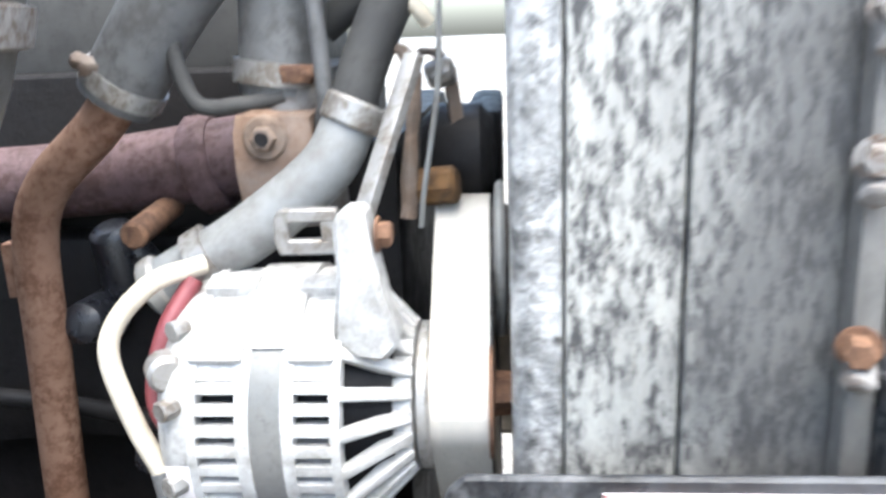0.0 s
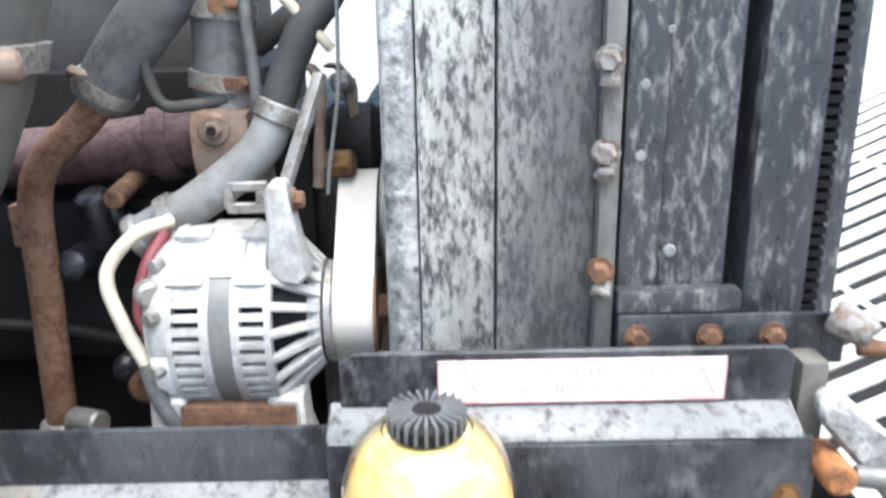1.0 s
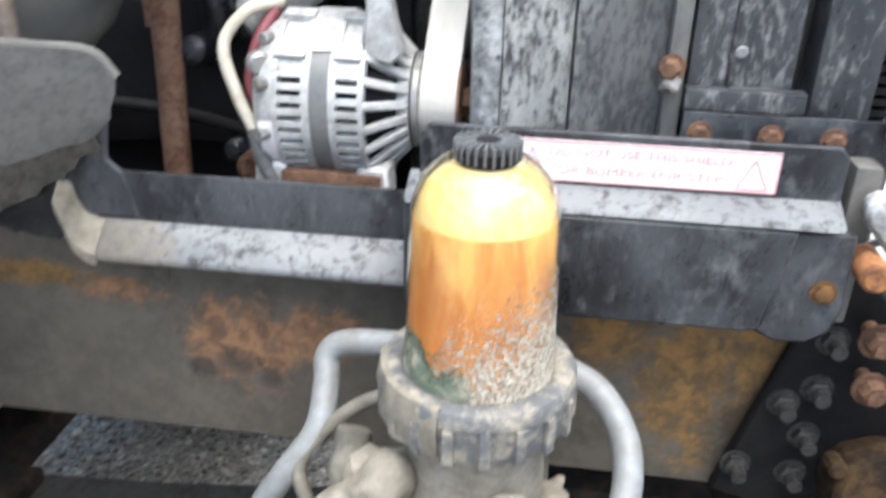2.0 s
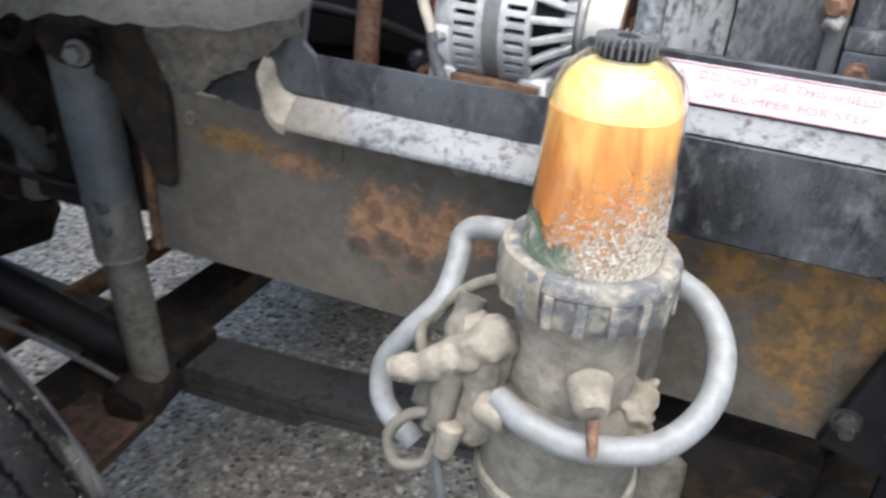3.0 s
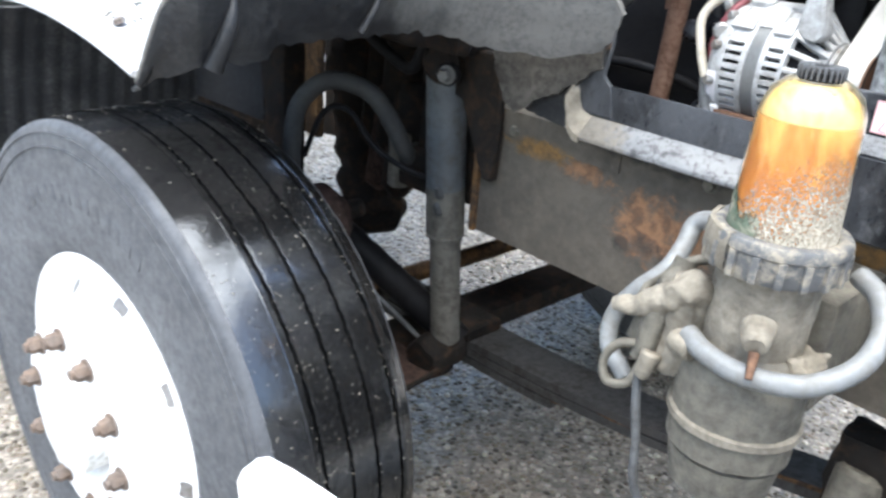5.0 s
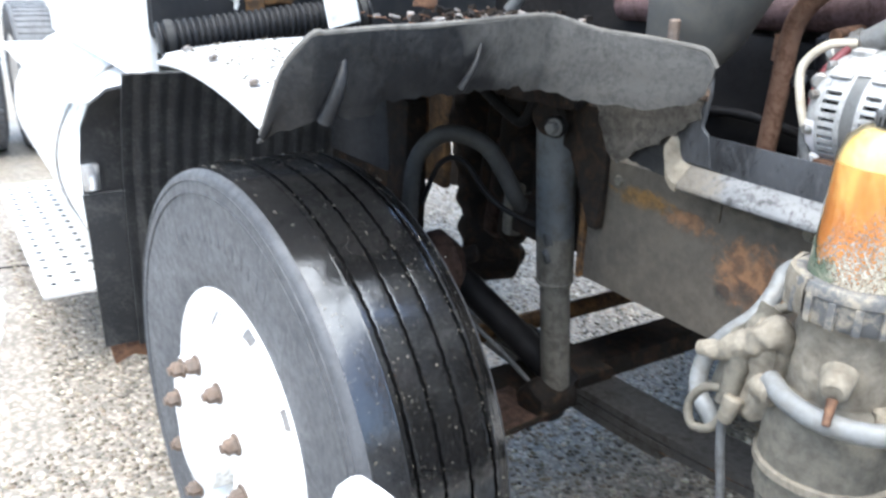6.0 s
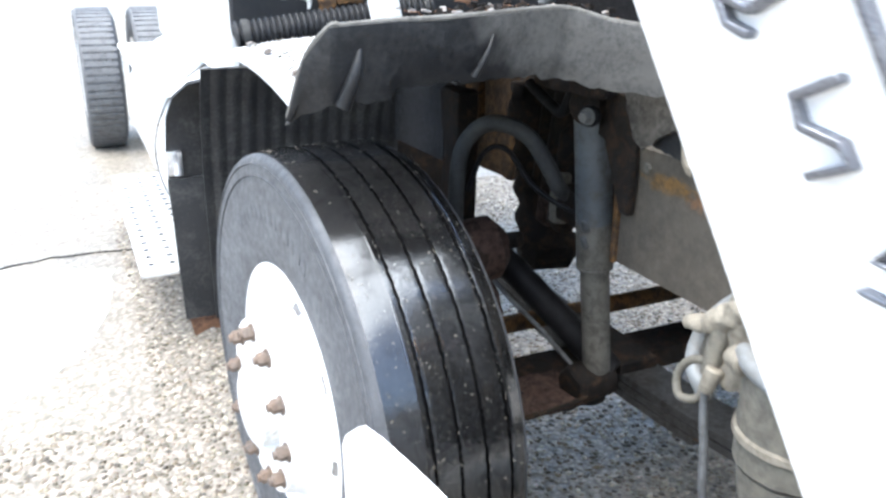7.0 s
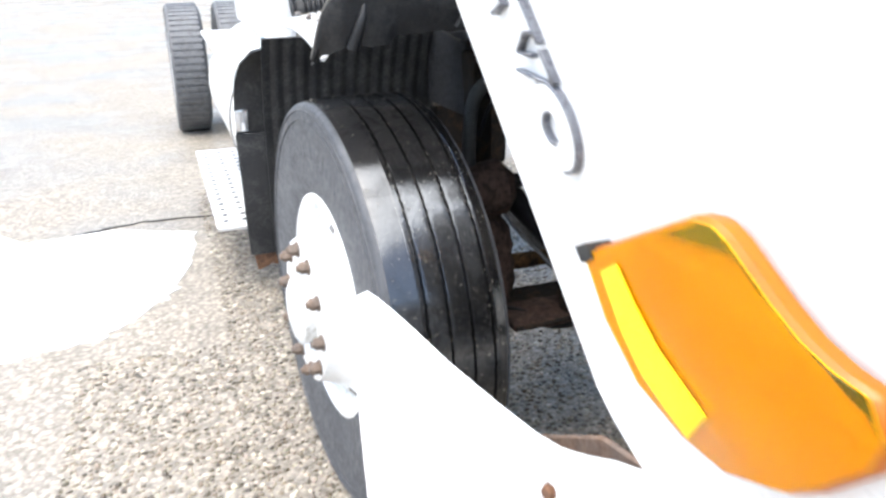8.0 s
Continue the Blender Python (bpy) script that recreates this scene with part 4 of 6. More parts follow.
    part("hose_body", tube([(-0.1, 0.545, 1.332), (-0.045, 0.55, 1.363), (0.01, 0.56, 1.405), (0.028, 0.57, 1.435)], [0.0205, 0.02, 0.0195, 0.019], 20), HOSE_GREY, hs)
    part("upper_hose", tube([(0.026, 0.569, 1.432), (0.04, 0.58, 1.475), (0.06, 0.59, 1.52), (0.085, 0.61, 1.56), (0.1, 0.64, 1.63)], [0.0165, 0.0165, 0.017, 0.018, 0.018], 20), RUBBER_DARK, hs, "dark rubber upper hose")
    part("clamp", rod((-0.078, 0.546, 1.345), (-0.066, 0.548, 1.352), 0.0235, n=24), STEEL, hs)
    part("clamp", rod((0.0285, 0.569, 1.434), (0.036, 0.572, 1.451), 0.0222, n=24, r=0.002), STEEL, hs)
    part("hose_end", rod((-0.112, 0.543, 1.326), (-0.1, 0.545, 1.333), 0.0235, n=24, r=0.003), STEEL, hs)
    a = thing("adjuster_arm", (0.05, 0.53, 1.38), "pale steel alternator adjuster arm", "bracket")
    part("arm_bar", box(-0.006, 0.006, -0.004, 0.004, 0, 0.125, 0.002, m=along((0.043, 0.497, 1.375), (0.08, 0.56, 1.49))), STEEL, a)
    part("arm_rust", rough_up(tube([(0.064, 0.59, 1.365), (0.068, 0.59, 1.42), (0.073, 0.588, 1.46), (0.066, 0.585, 1.482), (0.056, 0.58, 1.486)], [0.0065, 0.0055, 0.005, 0.005, 0.004], 8), 0.002, 60), STAINED, a, "rusty guard strip behind the arm")
    c = thing("crossover_pipe", (-0.27, 0.62, 1.1), "rusted steel pipe bent down beside the engine", "pipe")
    part("pipe", tube([(-0.255, 0.62, 0.95), (-0.252, 0.62, 1.1), (-0.245, 0.62, 1.25), (-0.24, 0.62, 1.345), (-0.218, 0.616, 1.392), (-0.165, 0.607, 1.438), (-0.12, 0.602, 1.495)], 0.0172, 20), RUST_PIPE, c)
    part("side_weld", box(-0.266, -0.255, 0.612, 0.628, 1.3, 1.345, 0.003), RUST_PIPE, c)
    part("upper_hose", tube([(-0.15, 0.605, 1.455), (-0.107, 0.6, 1.512), (-0.062, 0.597, 1.562), (0.0, 0.6, 1.64)], 0.029, 22), RUBBER_GREY, c, "grey rubber hose")
    part("clamp", rod((-0.146, 0.605, 1.46), (-0.138, 0.604, 1.471), 0.0312, n=26), STEEL, c)
    part("clamp_bolt", rough_up(rod((-0.166, 0.58, 1.486), (-0.146, 0.583, 1.478), 0.0065, n=8, r=0.002, bm=box(-0.16, -0.142, 0.576, 0.588, 1.474, 1.482, 0.002)), 0.003, 80), STAINED, c, "rusty clamp bolt")
    g = thing("wiring_loom", (-0.1, 0.5, 1.2), "cream and red cables beside the alternator", "cable")
    part("cream_cable", tube([(-0.065, 0.52, 1.352), (-0.09, 0.49, 1.347), (-0.113, 0.475, 1.315), (-0.102, 0.468, 1.27), (-0.082, 0.465, 1.225)], 0.0066, 12), CREAM, g)
    part("red_cable", tube([(-0.068, 0.51, 1.345), (-0.083, 0.49, 1.315), (-0.09, 0.48, 1.275), (-0.08, 0.48, 1.245)], 0.0065, 12), RED_CABLE, g)
    part("conduit", tube([(-0.084, 0.466, 1.232), (-0.075, 0.46, 1.2), (-0.062, 0.46, 1.17), (-0.055, 0.47, 1.12)], 0.009, 12), RUBBER_GREY, g)
    part("black_cable", tube([(-0.06, 0.6, 1.6), (-0.095, 0.59, 1.52), (-0.085, 0.585, 1.455), (-0.05, 0.585, 1.45), (-0.02, 0.59, 1.455)], 0.006, 10), RUBBER_DARK, g)
    part("thin_wire", tube([(0.094, 0.575, 1.56), (0.092, 0.58, 1.514), (0.089, 0.58, 1.457), (0.077, 0.58, 1.387), (0.074, 0.58, 1.36)], 0.002, 8), HOSE_GREY, g)
    part("sense_tube", tube([(0.012, 0.58, 1.62), (0.009, 0.575, 1.554), (0.009, 0.573, 1.526), (0.011, 0.573, 1.492), (0.012, 0.575, 1.452), (0.004, 0.59, 1.43)], 0.0058, 10), RUBBER_GREY, g)
    x = thing("air_duct", (-0.25, 0.45, 1.5), "grey moulded plastic intake duct", "duct")
    m = Matrix(((0.82, 0, 0.3, -0.326), (0, 0.7, 0, 0.46), (0, 0, 1, 1.27), (0, 0, 0, 1)))
    part("duct_body", spin([(0.02, 0), (0.06, 0.012), (0.1, 0.06), (0.122, 0.13), (0.138, 0.2), (0.145, 0.3), (0.14, 0.42)], m, 40), DUCT_MUD, x)
    part("duct_clamp", spin([(0.14, 0.222), (0.15, 0.224), (0.15, 0.246), (0.14, 0.248)], m, 40), CORRODED, x, "corroded steel clamp band")
    part("duct_bolt", rough_up(rod((-0.155, 0.385, 1.505), (-0.118, 0.4, 1.505), 0.012, n=10, r=0.003), 0.004, 60), STAINED, x, "rusty clamp bolt")
    d = thing("dipstick_tube", (0.05, 0.6, 1.5), "thin white dipstick tube", "tube")
    part("tube_body", tube([(-0.02, 0.585, 1.615), (0.039, 0.585, 1.552), (0.074, 0.585, 1.513), (0.084, 0.59, 1.5)], 0.0052, 10), CREAM, d)
    k = thing("heater_hose", (0.06, 0.65, 1.55), "black rubber heater hose", "hose")
    part("hose_body", tube([(0.0, 0.64, 1.5), (0.04, 0.64, 1.53), (0.09, 0.66, 1.56), (0.13, 0.7, 1.6)], 0.013, 12), RUBBER_DARK, k)
    f = thing("pipe_fitting", (-0.24, 0.6, 1.1), "grey fitting at the foot of the rusted pipe", "fitting")
    part("sleeve", rod((-0.255, 0.62, 1.04), (-0.254, 0.62, 1.09), 0.023, n=20, r=0.004), STEEL, f)
    part("side_outlet", rod((-0.23, 0.6, 1.1), (-0.19, 0.58, 1.105), 0.015, n=14, r=0.003), STEEL, f)
    part("oil_plug", rod((-0.15, 0.66, 1.13), (-0.15, 0.61, 1.13), 0.02, n=16, r=0.005), RUST, f, "rusty round plug")
    part("manifold_stud", rod((-0.15, 0.68, 1.36), (-0.15, 0.6, 1.352), 0.011, n=12, r=0.002), RUST, f, "rusty stud")
    n = thing("tensioner", (0.09, 0.62, 1.4), "dark greasy belt tensioner with brass fitting", "tensioner")
    part("tensioner_body", rough_up(rod((0.07, 0.66, 1.4), (0.125, 0.66, 1.4), 0.04, n=24, r=0.01), 0.004, 40), SOOT, n)
    part("brass_fitting", rod((0.07, 0.6, 1.385), (0.1, 0.595, 1.388), 0.014, n=8, r=0.003), OCHRE, n, "brass fitting")
    part("guard_strap", rough_up(sheet([[(x, 0.63, z), (x + w, 0.634, z + 0.002)] for x, z, w in ((0.07, 1.482, 0.004), (0.082, 1.48, 0.006), (0.09, 1.466, 0.009), (0.095, 1.43, 0.009), (0.095, 1.39, 0.008), (0.09, 1.36, 0.006))], 0.004), 0.002, 60), STAINED, n, "dull steel strap")
    part("strap_clip", rough_up(rod((0.078, 0.625, 1.462), (0.098, 0.625, 1.468), 0.011, n=12, r=0.003), 0.004, 60), STEEL, n)
    part("upper_block", box(0.1, 0.132, 0.7, 0.95, 1.34, 1.43, 0.008), SOOT, n)


engine()


# ---- fuel filter ----
def fuel_filter():
    cx, cy = 0.175, 0.225
    t = thing("fuel_filter", (cx, cy, 0.78), "muddy fuel filter housing with clear amber bowl", "fuel filter")
    at = lambda z: Matrix.Translation((cx, cy, z))
    wall = [(0.058, 0), (0.0565, 0.05), (0.0545, 0.12), (0.053, 0.14), (0.046, 0.16), (0.034, 0.171), (0.028, 0.174)]
    bowl = part("bowl", spin(wall + [(r - 0.0013, z - 0.0006) for r, z in wall[::-1]], at(1.128), 56, closed=True), AMBER_BOWL, t, "clear amber plastic bowl")
    part("element", spin([(r - 0.0017, z) for r, z in wall[:3]] + [(0.0515, 0.132)], at(1.1285), 48), FILTER_CORE, bowl, "orange filter element in amber fuel")
    part("end_cap", spin([(0.0505, 0.1325), (0.0493, 0.1395), (0.046, 0.148), (0.0415, 0.156), (0.034, 0.163), (0.024, 0.168), (0.008, 0.17)], at(1.1285), 48), CREAM_CAP, bowl, "pale gold end cap under the dome, with painted highlights")
    for a in (225, 320):
        part("cap_pip", rod((cx + 0.03 * math.cos(radians(a)), cy + 0.03 * math.sin(radians(a)), 1.287), (cx + 0.03 * math.cos(radians(a)), cy + 0.03 * math.sin(radians(a)), 1.2945), 0.0045, n=12, r=0.0015), GOLD_CORE, bowl)
    # residue inside on one side, pale silt splashed over the outside on the other
    def film(r, a0, a1, top, material, name, label, wob):
        n = 60
        rows = [[], []]
        for k in range(n + 1):
            a = radians(a0 + (a1 - a0) * k / n)
            f = math.sin(math.pi * k / n) ** 0.5
            h = top * f * (0.75 + wob * 0.3 * math.sin(k * 0.31 + a0) * math.sin(k * 0.13) + 0.08 * noise.noise(Vector((k * 0.17, a0, 3)))) + 0.003
            for row, z in zip(rows, (0.0, h)):
                row.append((cx + (r - 0.035 * z) * math.cos(a), cy + (r - 0.035 * z) * math.sin(a), 1.134 + z))
        part(name, sheet(rows, 0.0006), material, bowl, label)
    film(0.0584, 185, 272, 0.055, GREEN_FILM, "residue", "dark green fuel residue", 0.3)
    film(0.0588, 238, 392, 0.135, SILT_SPLASH, "silt", "pale dried silt splash", 0.1)
    cap = part("cap", spin([(0.0215, 0), (0.023, 0.002), (0.023, 0.01), (0.0195, 0.0135), (0.008, 0.0145)], at(1.3), 40), SOOT, t, "black ribbed cap")
    for i in range(24):
        part("cap_rib", box(0.009, 0.0242, -0.001, 0.001, 0.002, 0.0152, 0.0004, m=at(1.3) @ pose(0, 0, 0, 0, 0, i * 15)), RUBBER_GREY, cap)
    collar = part("collar", spin([(0.0595, 0.044), (0.064, 0.0465), (0.0745, 0.045), (0.077, 0.041), (0.077, 0.032), (0.0745, 0.0295), (0.0745, 0.004), (0.072, 0.0), (0.058, 0.0)], at(1.092), 56, closed=True), COLLAR, t, "grey ribbed collar nut splashed with mud")
    for i in range(18):
        part("collar_rib", box(0.073, 0.0785, -0.0042, 0.0042, 0.001, 0.031, 0.0012, m=at(1.092) @ pose(0, 0, 0, 0, 0, i * 20)), COLLAR, collar)
    part("collar_mud", rough_up(spin([(0.076, 0.002), (0.0785, 0.012), (0.0785, 0.034), (0.076, 0.046), (0.07, 0.047), (0.07, 0.002)], at(1.092) @ pose(0, 0, 0, 0, 0, 178), 28, closed=True, arc=radians(76)), 0.004, 60), MUD, collar, "caked pale mud")
    part("head", rough_up(spin([(0.058, -0.02), (0.057, 0.0), (0.0575, 0.012), (0.057, 0.024), (0.0575, 0.036), (0.057, 0.05), (0.0575, 0.066), (0.057, 0.08), (0.059, 0.094)], at(1.0), 72), 0.004, 60), MUD, t)
    part("heater_body", rough_up(spin([(0.062, 0), (0.075, 0.008), (0.0755, 0.05), (0.0755, 0.1), (0.074, 0.122), (0.068, 0.14), (0.058, 0.15)], at(0.845), 56), 0.002, 40), MUD_THIN, t)
    part("lower_rim", rough_up(spin([(0.074, 0), (0.08, 0.003), (0.08, 0.012), (0.074, 0.015)], at(0.886), 48), 0.0015, 60), MUD, t)
    part("drain_cup", spin([(0.03, -0.06), (0.062, -0.05), (0.07, 0.0)], at(0.845), 40), MUD_THIN, t)
    part("rear_boss", rough_up(box(0.13, 0.24, 0.28, 0.44, 0.9, 1.05, 0.015), 0.004, 30, 2), MUD_THIN, t)
    part("mud_ledge", rough_up(box(0.222, 0.255, 0.2, 0.26, 0.96, 1.0, 0.014), 0.01, 70, 5), MUD, t, "mud heaped on the side lug")
    part("nipple", rough_up(rod((0.2, 0.172, 1.04), (0.213, 0.142, 1.03), 0.02, 0.015, 14, 0.004), 0.002, 90), MUD, t)
    part("drain_screw", rod((0.213, 0.144, 1.022), (0.221, 0.126, 1.0), 0.006, 0.004, 10), RUST, t, "rusty drain screw")
    random.seed(31)
    grains = None
    for i in range(420):
        k = random.random() ** 1.6
        a, z, r = radians(random.uniform(250, 385)), 1.14 + 0.085 * k, random.uniform(0.0004, 0.0013) * (1.1 - 0.6 * k)
        p = Vector((cx + (0.0579 - 0.03 * (z - 1.128)) * math.cos(a), cy + (0.0579 - 0.03 * (z - 1.128)) * math.sin(a), z))
        grains = spin([(r, 0), (r * 0.5, r * 0.6)], along(p, p + Vector((math.cos(a), math.sin(a), 0))), 5, grains)
    tagged(part("silt_grain", grains, SILT, bowl), kind="stuff")
    v = thing("inlet_valve", (0.07, 0.19, 1.0), "mud-caked valve with elbow on the filter", "valve")
    part("wire_coil", tube([(0.12, 0.29, 1.06), (0.06, 0.27, 1.04), (0.02, 0.24, 1.0), (0.03, 0.22, 0.97)], 0.007, 10), MUD_THIN, v)
    part("valve_arm", rough_up(tube([(0.018, 0.172, 0.99), (0.045, 0.172, 1.0), (0.08, 0.175, 1.02), (0.112, 0.182, 1.045), (0.118, 0.195, 1.03)], [0.011, 0.014, 0.017, 0.021, 0.018], 18, 12), 0.007, 55), MUD, v)
    part("valve_body", rough_up(box(0.075, 0.125, 0.17, 0.22, 0.93, 1.05, 0.014), 0.01, 42, 5), MUD, v)
    part("elbow", rough_up(tube([(0.075, 0.22, 1.06), (0.07, 0.2, 1.02), (0.065, 0.185, 0.97), (0.06, 0.18, 0.93)], 0.014, 12), 0.004, 60), MUD_THIN, v)
    part("connector", rough_up(rod((0.075, 0.18, 1.02), (0.07, 0.172, 0.94), 0.017, 0.014, 14, 0.004), 0.004, 70), MUD_THIN, v)
    part("connector", rough_up(rod((0.055, 0.19, 0.99), (0.045, 0.185, 0.945), 0.013, 0.011, 12, 0.003), 0.004, 80), MUD_THIN, v)
    part("drain_knob", rough_up(rod((0.085, 0.162, 0.955), (0.082, 0.152, 0.92), 0.014, 0.01, 12, 0.003), 0.003, 80), MUD, v)
    part("fitting", rough_up(rod((0.11, 0.165, 0.985), (0.14, 0.155, 0.985), 0.016, 0.014, 14, 0.003), 0.003, 70), MUD, v)
    h = thing("fuel_hose", (0.2, 0.1, 1.0), "pale grey fuel hose looping round the filter", "hose")
    part("front_loop", tube([(0.125, 0.165, 0.998), (0.16, 0.147, 0.994), (0.21, 0.142, 0.993), (0.265, 0.158, 1.002), (0.297, 0.2, 1.022), (0.3, 0.245, 1.05), (0.278, 0.28, 1.075), (0.245, 0.3, 1.085)], 0.0125, 16), HOSE_WHITE, h)
    part("rear_loop", tube([(0.13, 0.31, 1.087), (0.09, 0.31, 1.087), (0.045, 0.31, 1.083), (0.03, 0.305, 1.07), (0.032, 0.29, 1.05), (0.03, 0.26, 1.02), (0.005, 0.24, 0.985), (-0.02, 0.235, 0.94), (-0.012, 0.22, 0.9), (0.03, 0.21, 0.87)], 0.0125, 16), HOSE_WHITE, h)
    w = thing("heater_cable", (0.04, 0.18, 0.9), "muddy looped heater cable hanging from the valve", "cable")
    part("loop", tube([(0.07, 0.18, 0.95), (0.04, 0.165, 0.945), (0.022, 0.16, 0.915), (0.035, 0.155, 0.89), (0.062, 0.16, 0.9), (0.07, 0.17, 0.93)], 0.006, 10), MUD_THIN, w)
    part("tail", tube([(0.07, 0.165, 0.92), (0.08, 0.158, 0.88), (0.09, 0.158, 0.83), (0.1, 0.16, 0.76), (0.12, 0.2, 0.68)], 0.006, 10), RUBBER_GREY, w)


fuel_filter()


# ---- steer wheel ----
def tyre_thing(name, cx, y0, y1, cz, R, label, tread_label, group="", wave=0.0, steer=0.0, skin=TYRE, wall=SIDEWALL):
    t = thing(name, (cx, (y0 + y1) / 2, 0), label, "wheel", group)
    w = y1 - y0
    m = pose(cx, (y0 + y1) / 2, cz, 0, 0, steer) @ pose(0, -w / 2, 0, -90)
    side = [(0.285, 0.03), (0.3, 0.024), (0.33, 0.018), (0.39, 0.0135), (0.45, 0.012), (R - 0.055, 0.0115), (R - 0.032, 0.0115), (R - 0.018, 0.0125), (R - 0.012, 0.0155), (R - 0.0085, 0.0195), (R - 0.0062, 0.027)]
    inner = [(0.285, 0.03), (0.3, 0.016), (0.33, 0.006), (0.39, 0.0), (0.45, 0.003), (R - 0.055, 0.01), (R - 0.032, 0.015), (R - 0.018, 0.023), (R - 0.01, 0.033)]
    tread = [(R - 0.0012, 0.084, 0), (R - 0.0006, 0.088, 0)]
    for f in (0.27, 0.46, 0.66, 0.85):
        h = 0.03 + (w - 0.06) * f
        tread += [(R, h - 0.0125, 0), (R, h - 0.0065, 0), (R - 0.0002, h - 0.0035, 1), (R - 0.012, h - 0.0022, 1), (R - 0.012, h + 0.0022, 1), (R - 0.0002, h + 0.0035, 1), (R, h + 0.0065, 0), (R, h + 0.0125, 0)]
    tread += [(R - 0.004, w - 0.05, 0), (R - 0.01, w - 0.033, 0)]
    n = 440 if wave else 96
    bm = bmesh.new()
    rings = []
    for r, h, sway in tread:
        ring = []
        for i in range(n):
            a = 2 * math.pi * i / n
            dh = wave * sway * ((0.6 if i % 2 else -0.6) + 0.8 * math.sin(a * 110 + h * 40) + 0.9 * noise.noise(Vector((a * 30, h * 50, 0))))
            wear = 0.0006 * noise.noise(Vector((math.cos(a) * 5, math.sin(a) * 5, h * 30))) if wave else 0.0
            ring.append(bm.verts.new(((r + wear) * math.cos(a), (r + wear) * math.sin(a), h + dh)))
        rings.append(ring)
    for a, b in zip(rings, rings[1:]):
        for i in range(n):
            bm.faces.new((a[i], a[(i + 1) % n], b[(i + 1) % n], b[i]))
    bm.transform(m)
    part("tread", bm, skin, t, tread_label, smooth=50)
    part("shoulder", spin([(R - 0.0062, 0.027), (R - 0.0048, 0.036), (R - 0.0036, 0.05), (R - 0.0024, 0.066), (R - 0.0012, 0.084)], m, 96, caps=False), SHOULDER if wave else skin, t, "worn wet shoulder")
    part("sidewall", spin(side, m, 72, caps=False), wall, t, "grey dusty sidewall")
    for rr, hh in ((R - 0.05, 0.0114), (R - 0.026, 0.012)):
        part("mould_line", spin([(rr - 0.0012, hh), (rr - 0.0008, hh - 0.0025), (rr + 0.0008, hh - 0.0025), (rr + 0.0012, hh)], m, 96, closed=True), wall, t)
    part("inner_sidewall", spin([(r, w - h) for r, h in inner], m, 48, caps=False), SIDEWALL, t)
    return t, m


def steer_wheel(y0=-0.221, y1=0.093):
    t, m = tyre_thing("steer_wheel", -0.772, y0, y1, 0.538, 0.539, "worn wet black tyre on a white steel disc wheel", "wet black worn tread with wavy grooves", "steer wheels", 0.0011, 4.6)
    tyre_m, m = m, m @ Matrix.Translation((0, 0, 0.012))
    part("rim", spin([(0.3, 0.02), (0.3, 0.01), (0.29, 0.008), (0.282, 0.016), (0.276, 0.03), (0.268, 0.2)], m, 64, caps=False), WHITE, t, "white painted steel rim")
    part("disc", spin([(0.277, 0.034), (0.262, 0.044), (0.24, 0.04), (0.225, 0.024), (0.2, -0.014), (0.188, -0.046), (0.12, -0.048), (0.1, -0.03), (0.085, -0.01)], m, 64, caps=False), WHITE, t, "white painted wheel disc")
    for i in range(8):
        a = math.radians(12 + 45 * i)
        p = m @ Vector((0.2325 * math.cos(a), 0.2325 * math.sin(a), 0.031))
        nrm = (m.to_3x3() @ Vector((0.73 * math.cos(a), 0.73 * math.sin(a), -1))).normalized()
        # each hole is a solid disc; its grey paints the light inside
        hole = part("hand_hole", rod(p - nrm * 0.004, p + nrm * 0.0015, 0.022, n=20), ENGINE_GREY, t, "round hand hole, a disc toned grey for the lit inside")
        part("hole_lip", spin([(0.0215, 0), (0.025, 0), (0.025, 0.003), (0.0215, 0.003)], along(p, p + nrm), 20, closed=True), WHITE, hole)
    out = -(m.to_3x3() @ Vector((0, 0, 1)))
    for i in range(10):
        a = math.radians(8 + 36 * i)
        p = m @ Vector((0.162 * math.cos(a), 0.162 * math.sin(a), -0.047))
        part("wheel_nut", rod(p, p + out * 0.03, 0.009, bm=hexbolt(p, out, 0.0155, 0.02)), STAINED, t, "rusty wheel nut")
    part("hub", spin([(0.088, 0.0), (0.088, -0.07), (0.07, -0.08), (0.02, -0.082)], m, 32), WHITE_DIRTY, t, "white hub cap")
    m = tyre_m
    random.seed(3)
    for i in range(14):
        a = 236 + i * 4.6
        w = random.uniform(0.006, 0.012)
        part("raised_mark", box(0.395, 0.425, -w, w, 0.012, 0.018, 0.0005, m=m @ pose(0, 0, 0, 0, 0, a)), SIDEWALL, t)
    grit = None
    for i in range(1100):
        a, h, s_ = random.uniform(-2.2, 0.6), random.uniform(0.03, y1 - y0 - 0.03), 0.0003 + 0.0008 * random.random() ** 3
        p = m @ Vector(((0.5388 - 0.003 * (h < 0.085)) * math.cos(a), (0.5388 - 0.003 * (h < 0.085)) * math.sin(a), h))
        grit = spin([(s_, -s_), (s_ * 1.2, 0), (s_ * 0.6, s_)], pose(*p, 0, 0, random.uniform(0, 180)) @ Matrix.Diagonal((random.uniform(0.8, 4.0), 1, 1, 1)), 5, grit)
    tagged(part("stuck_grit", grit, GRIT, t), kind="stuff")


steer_wheel()


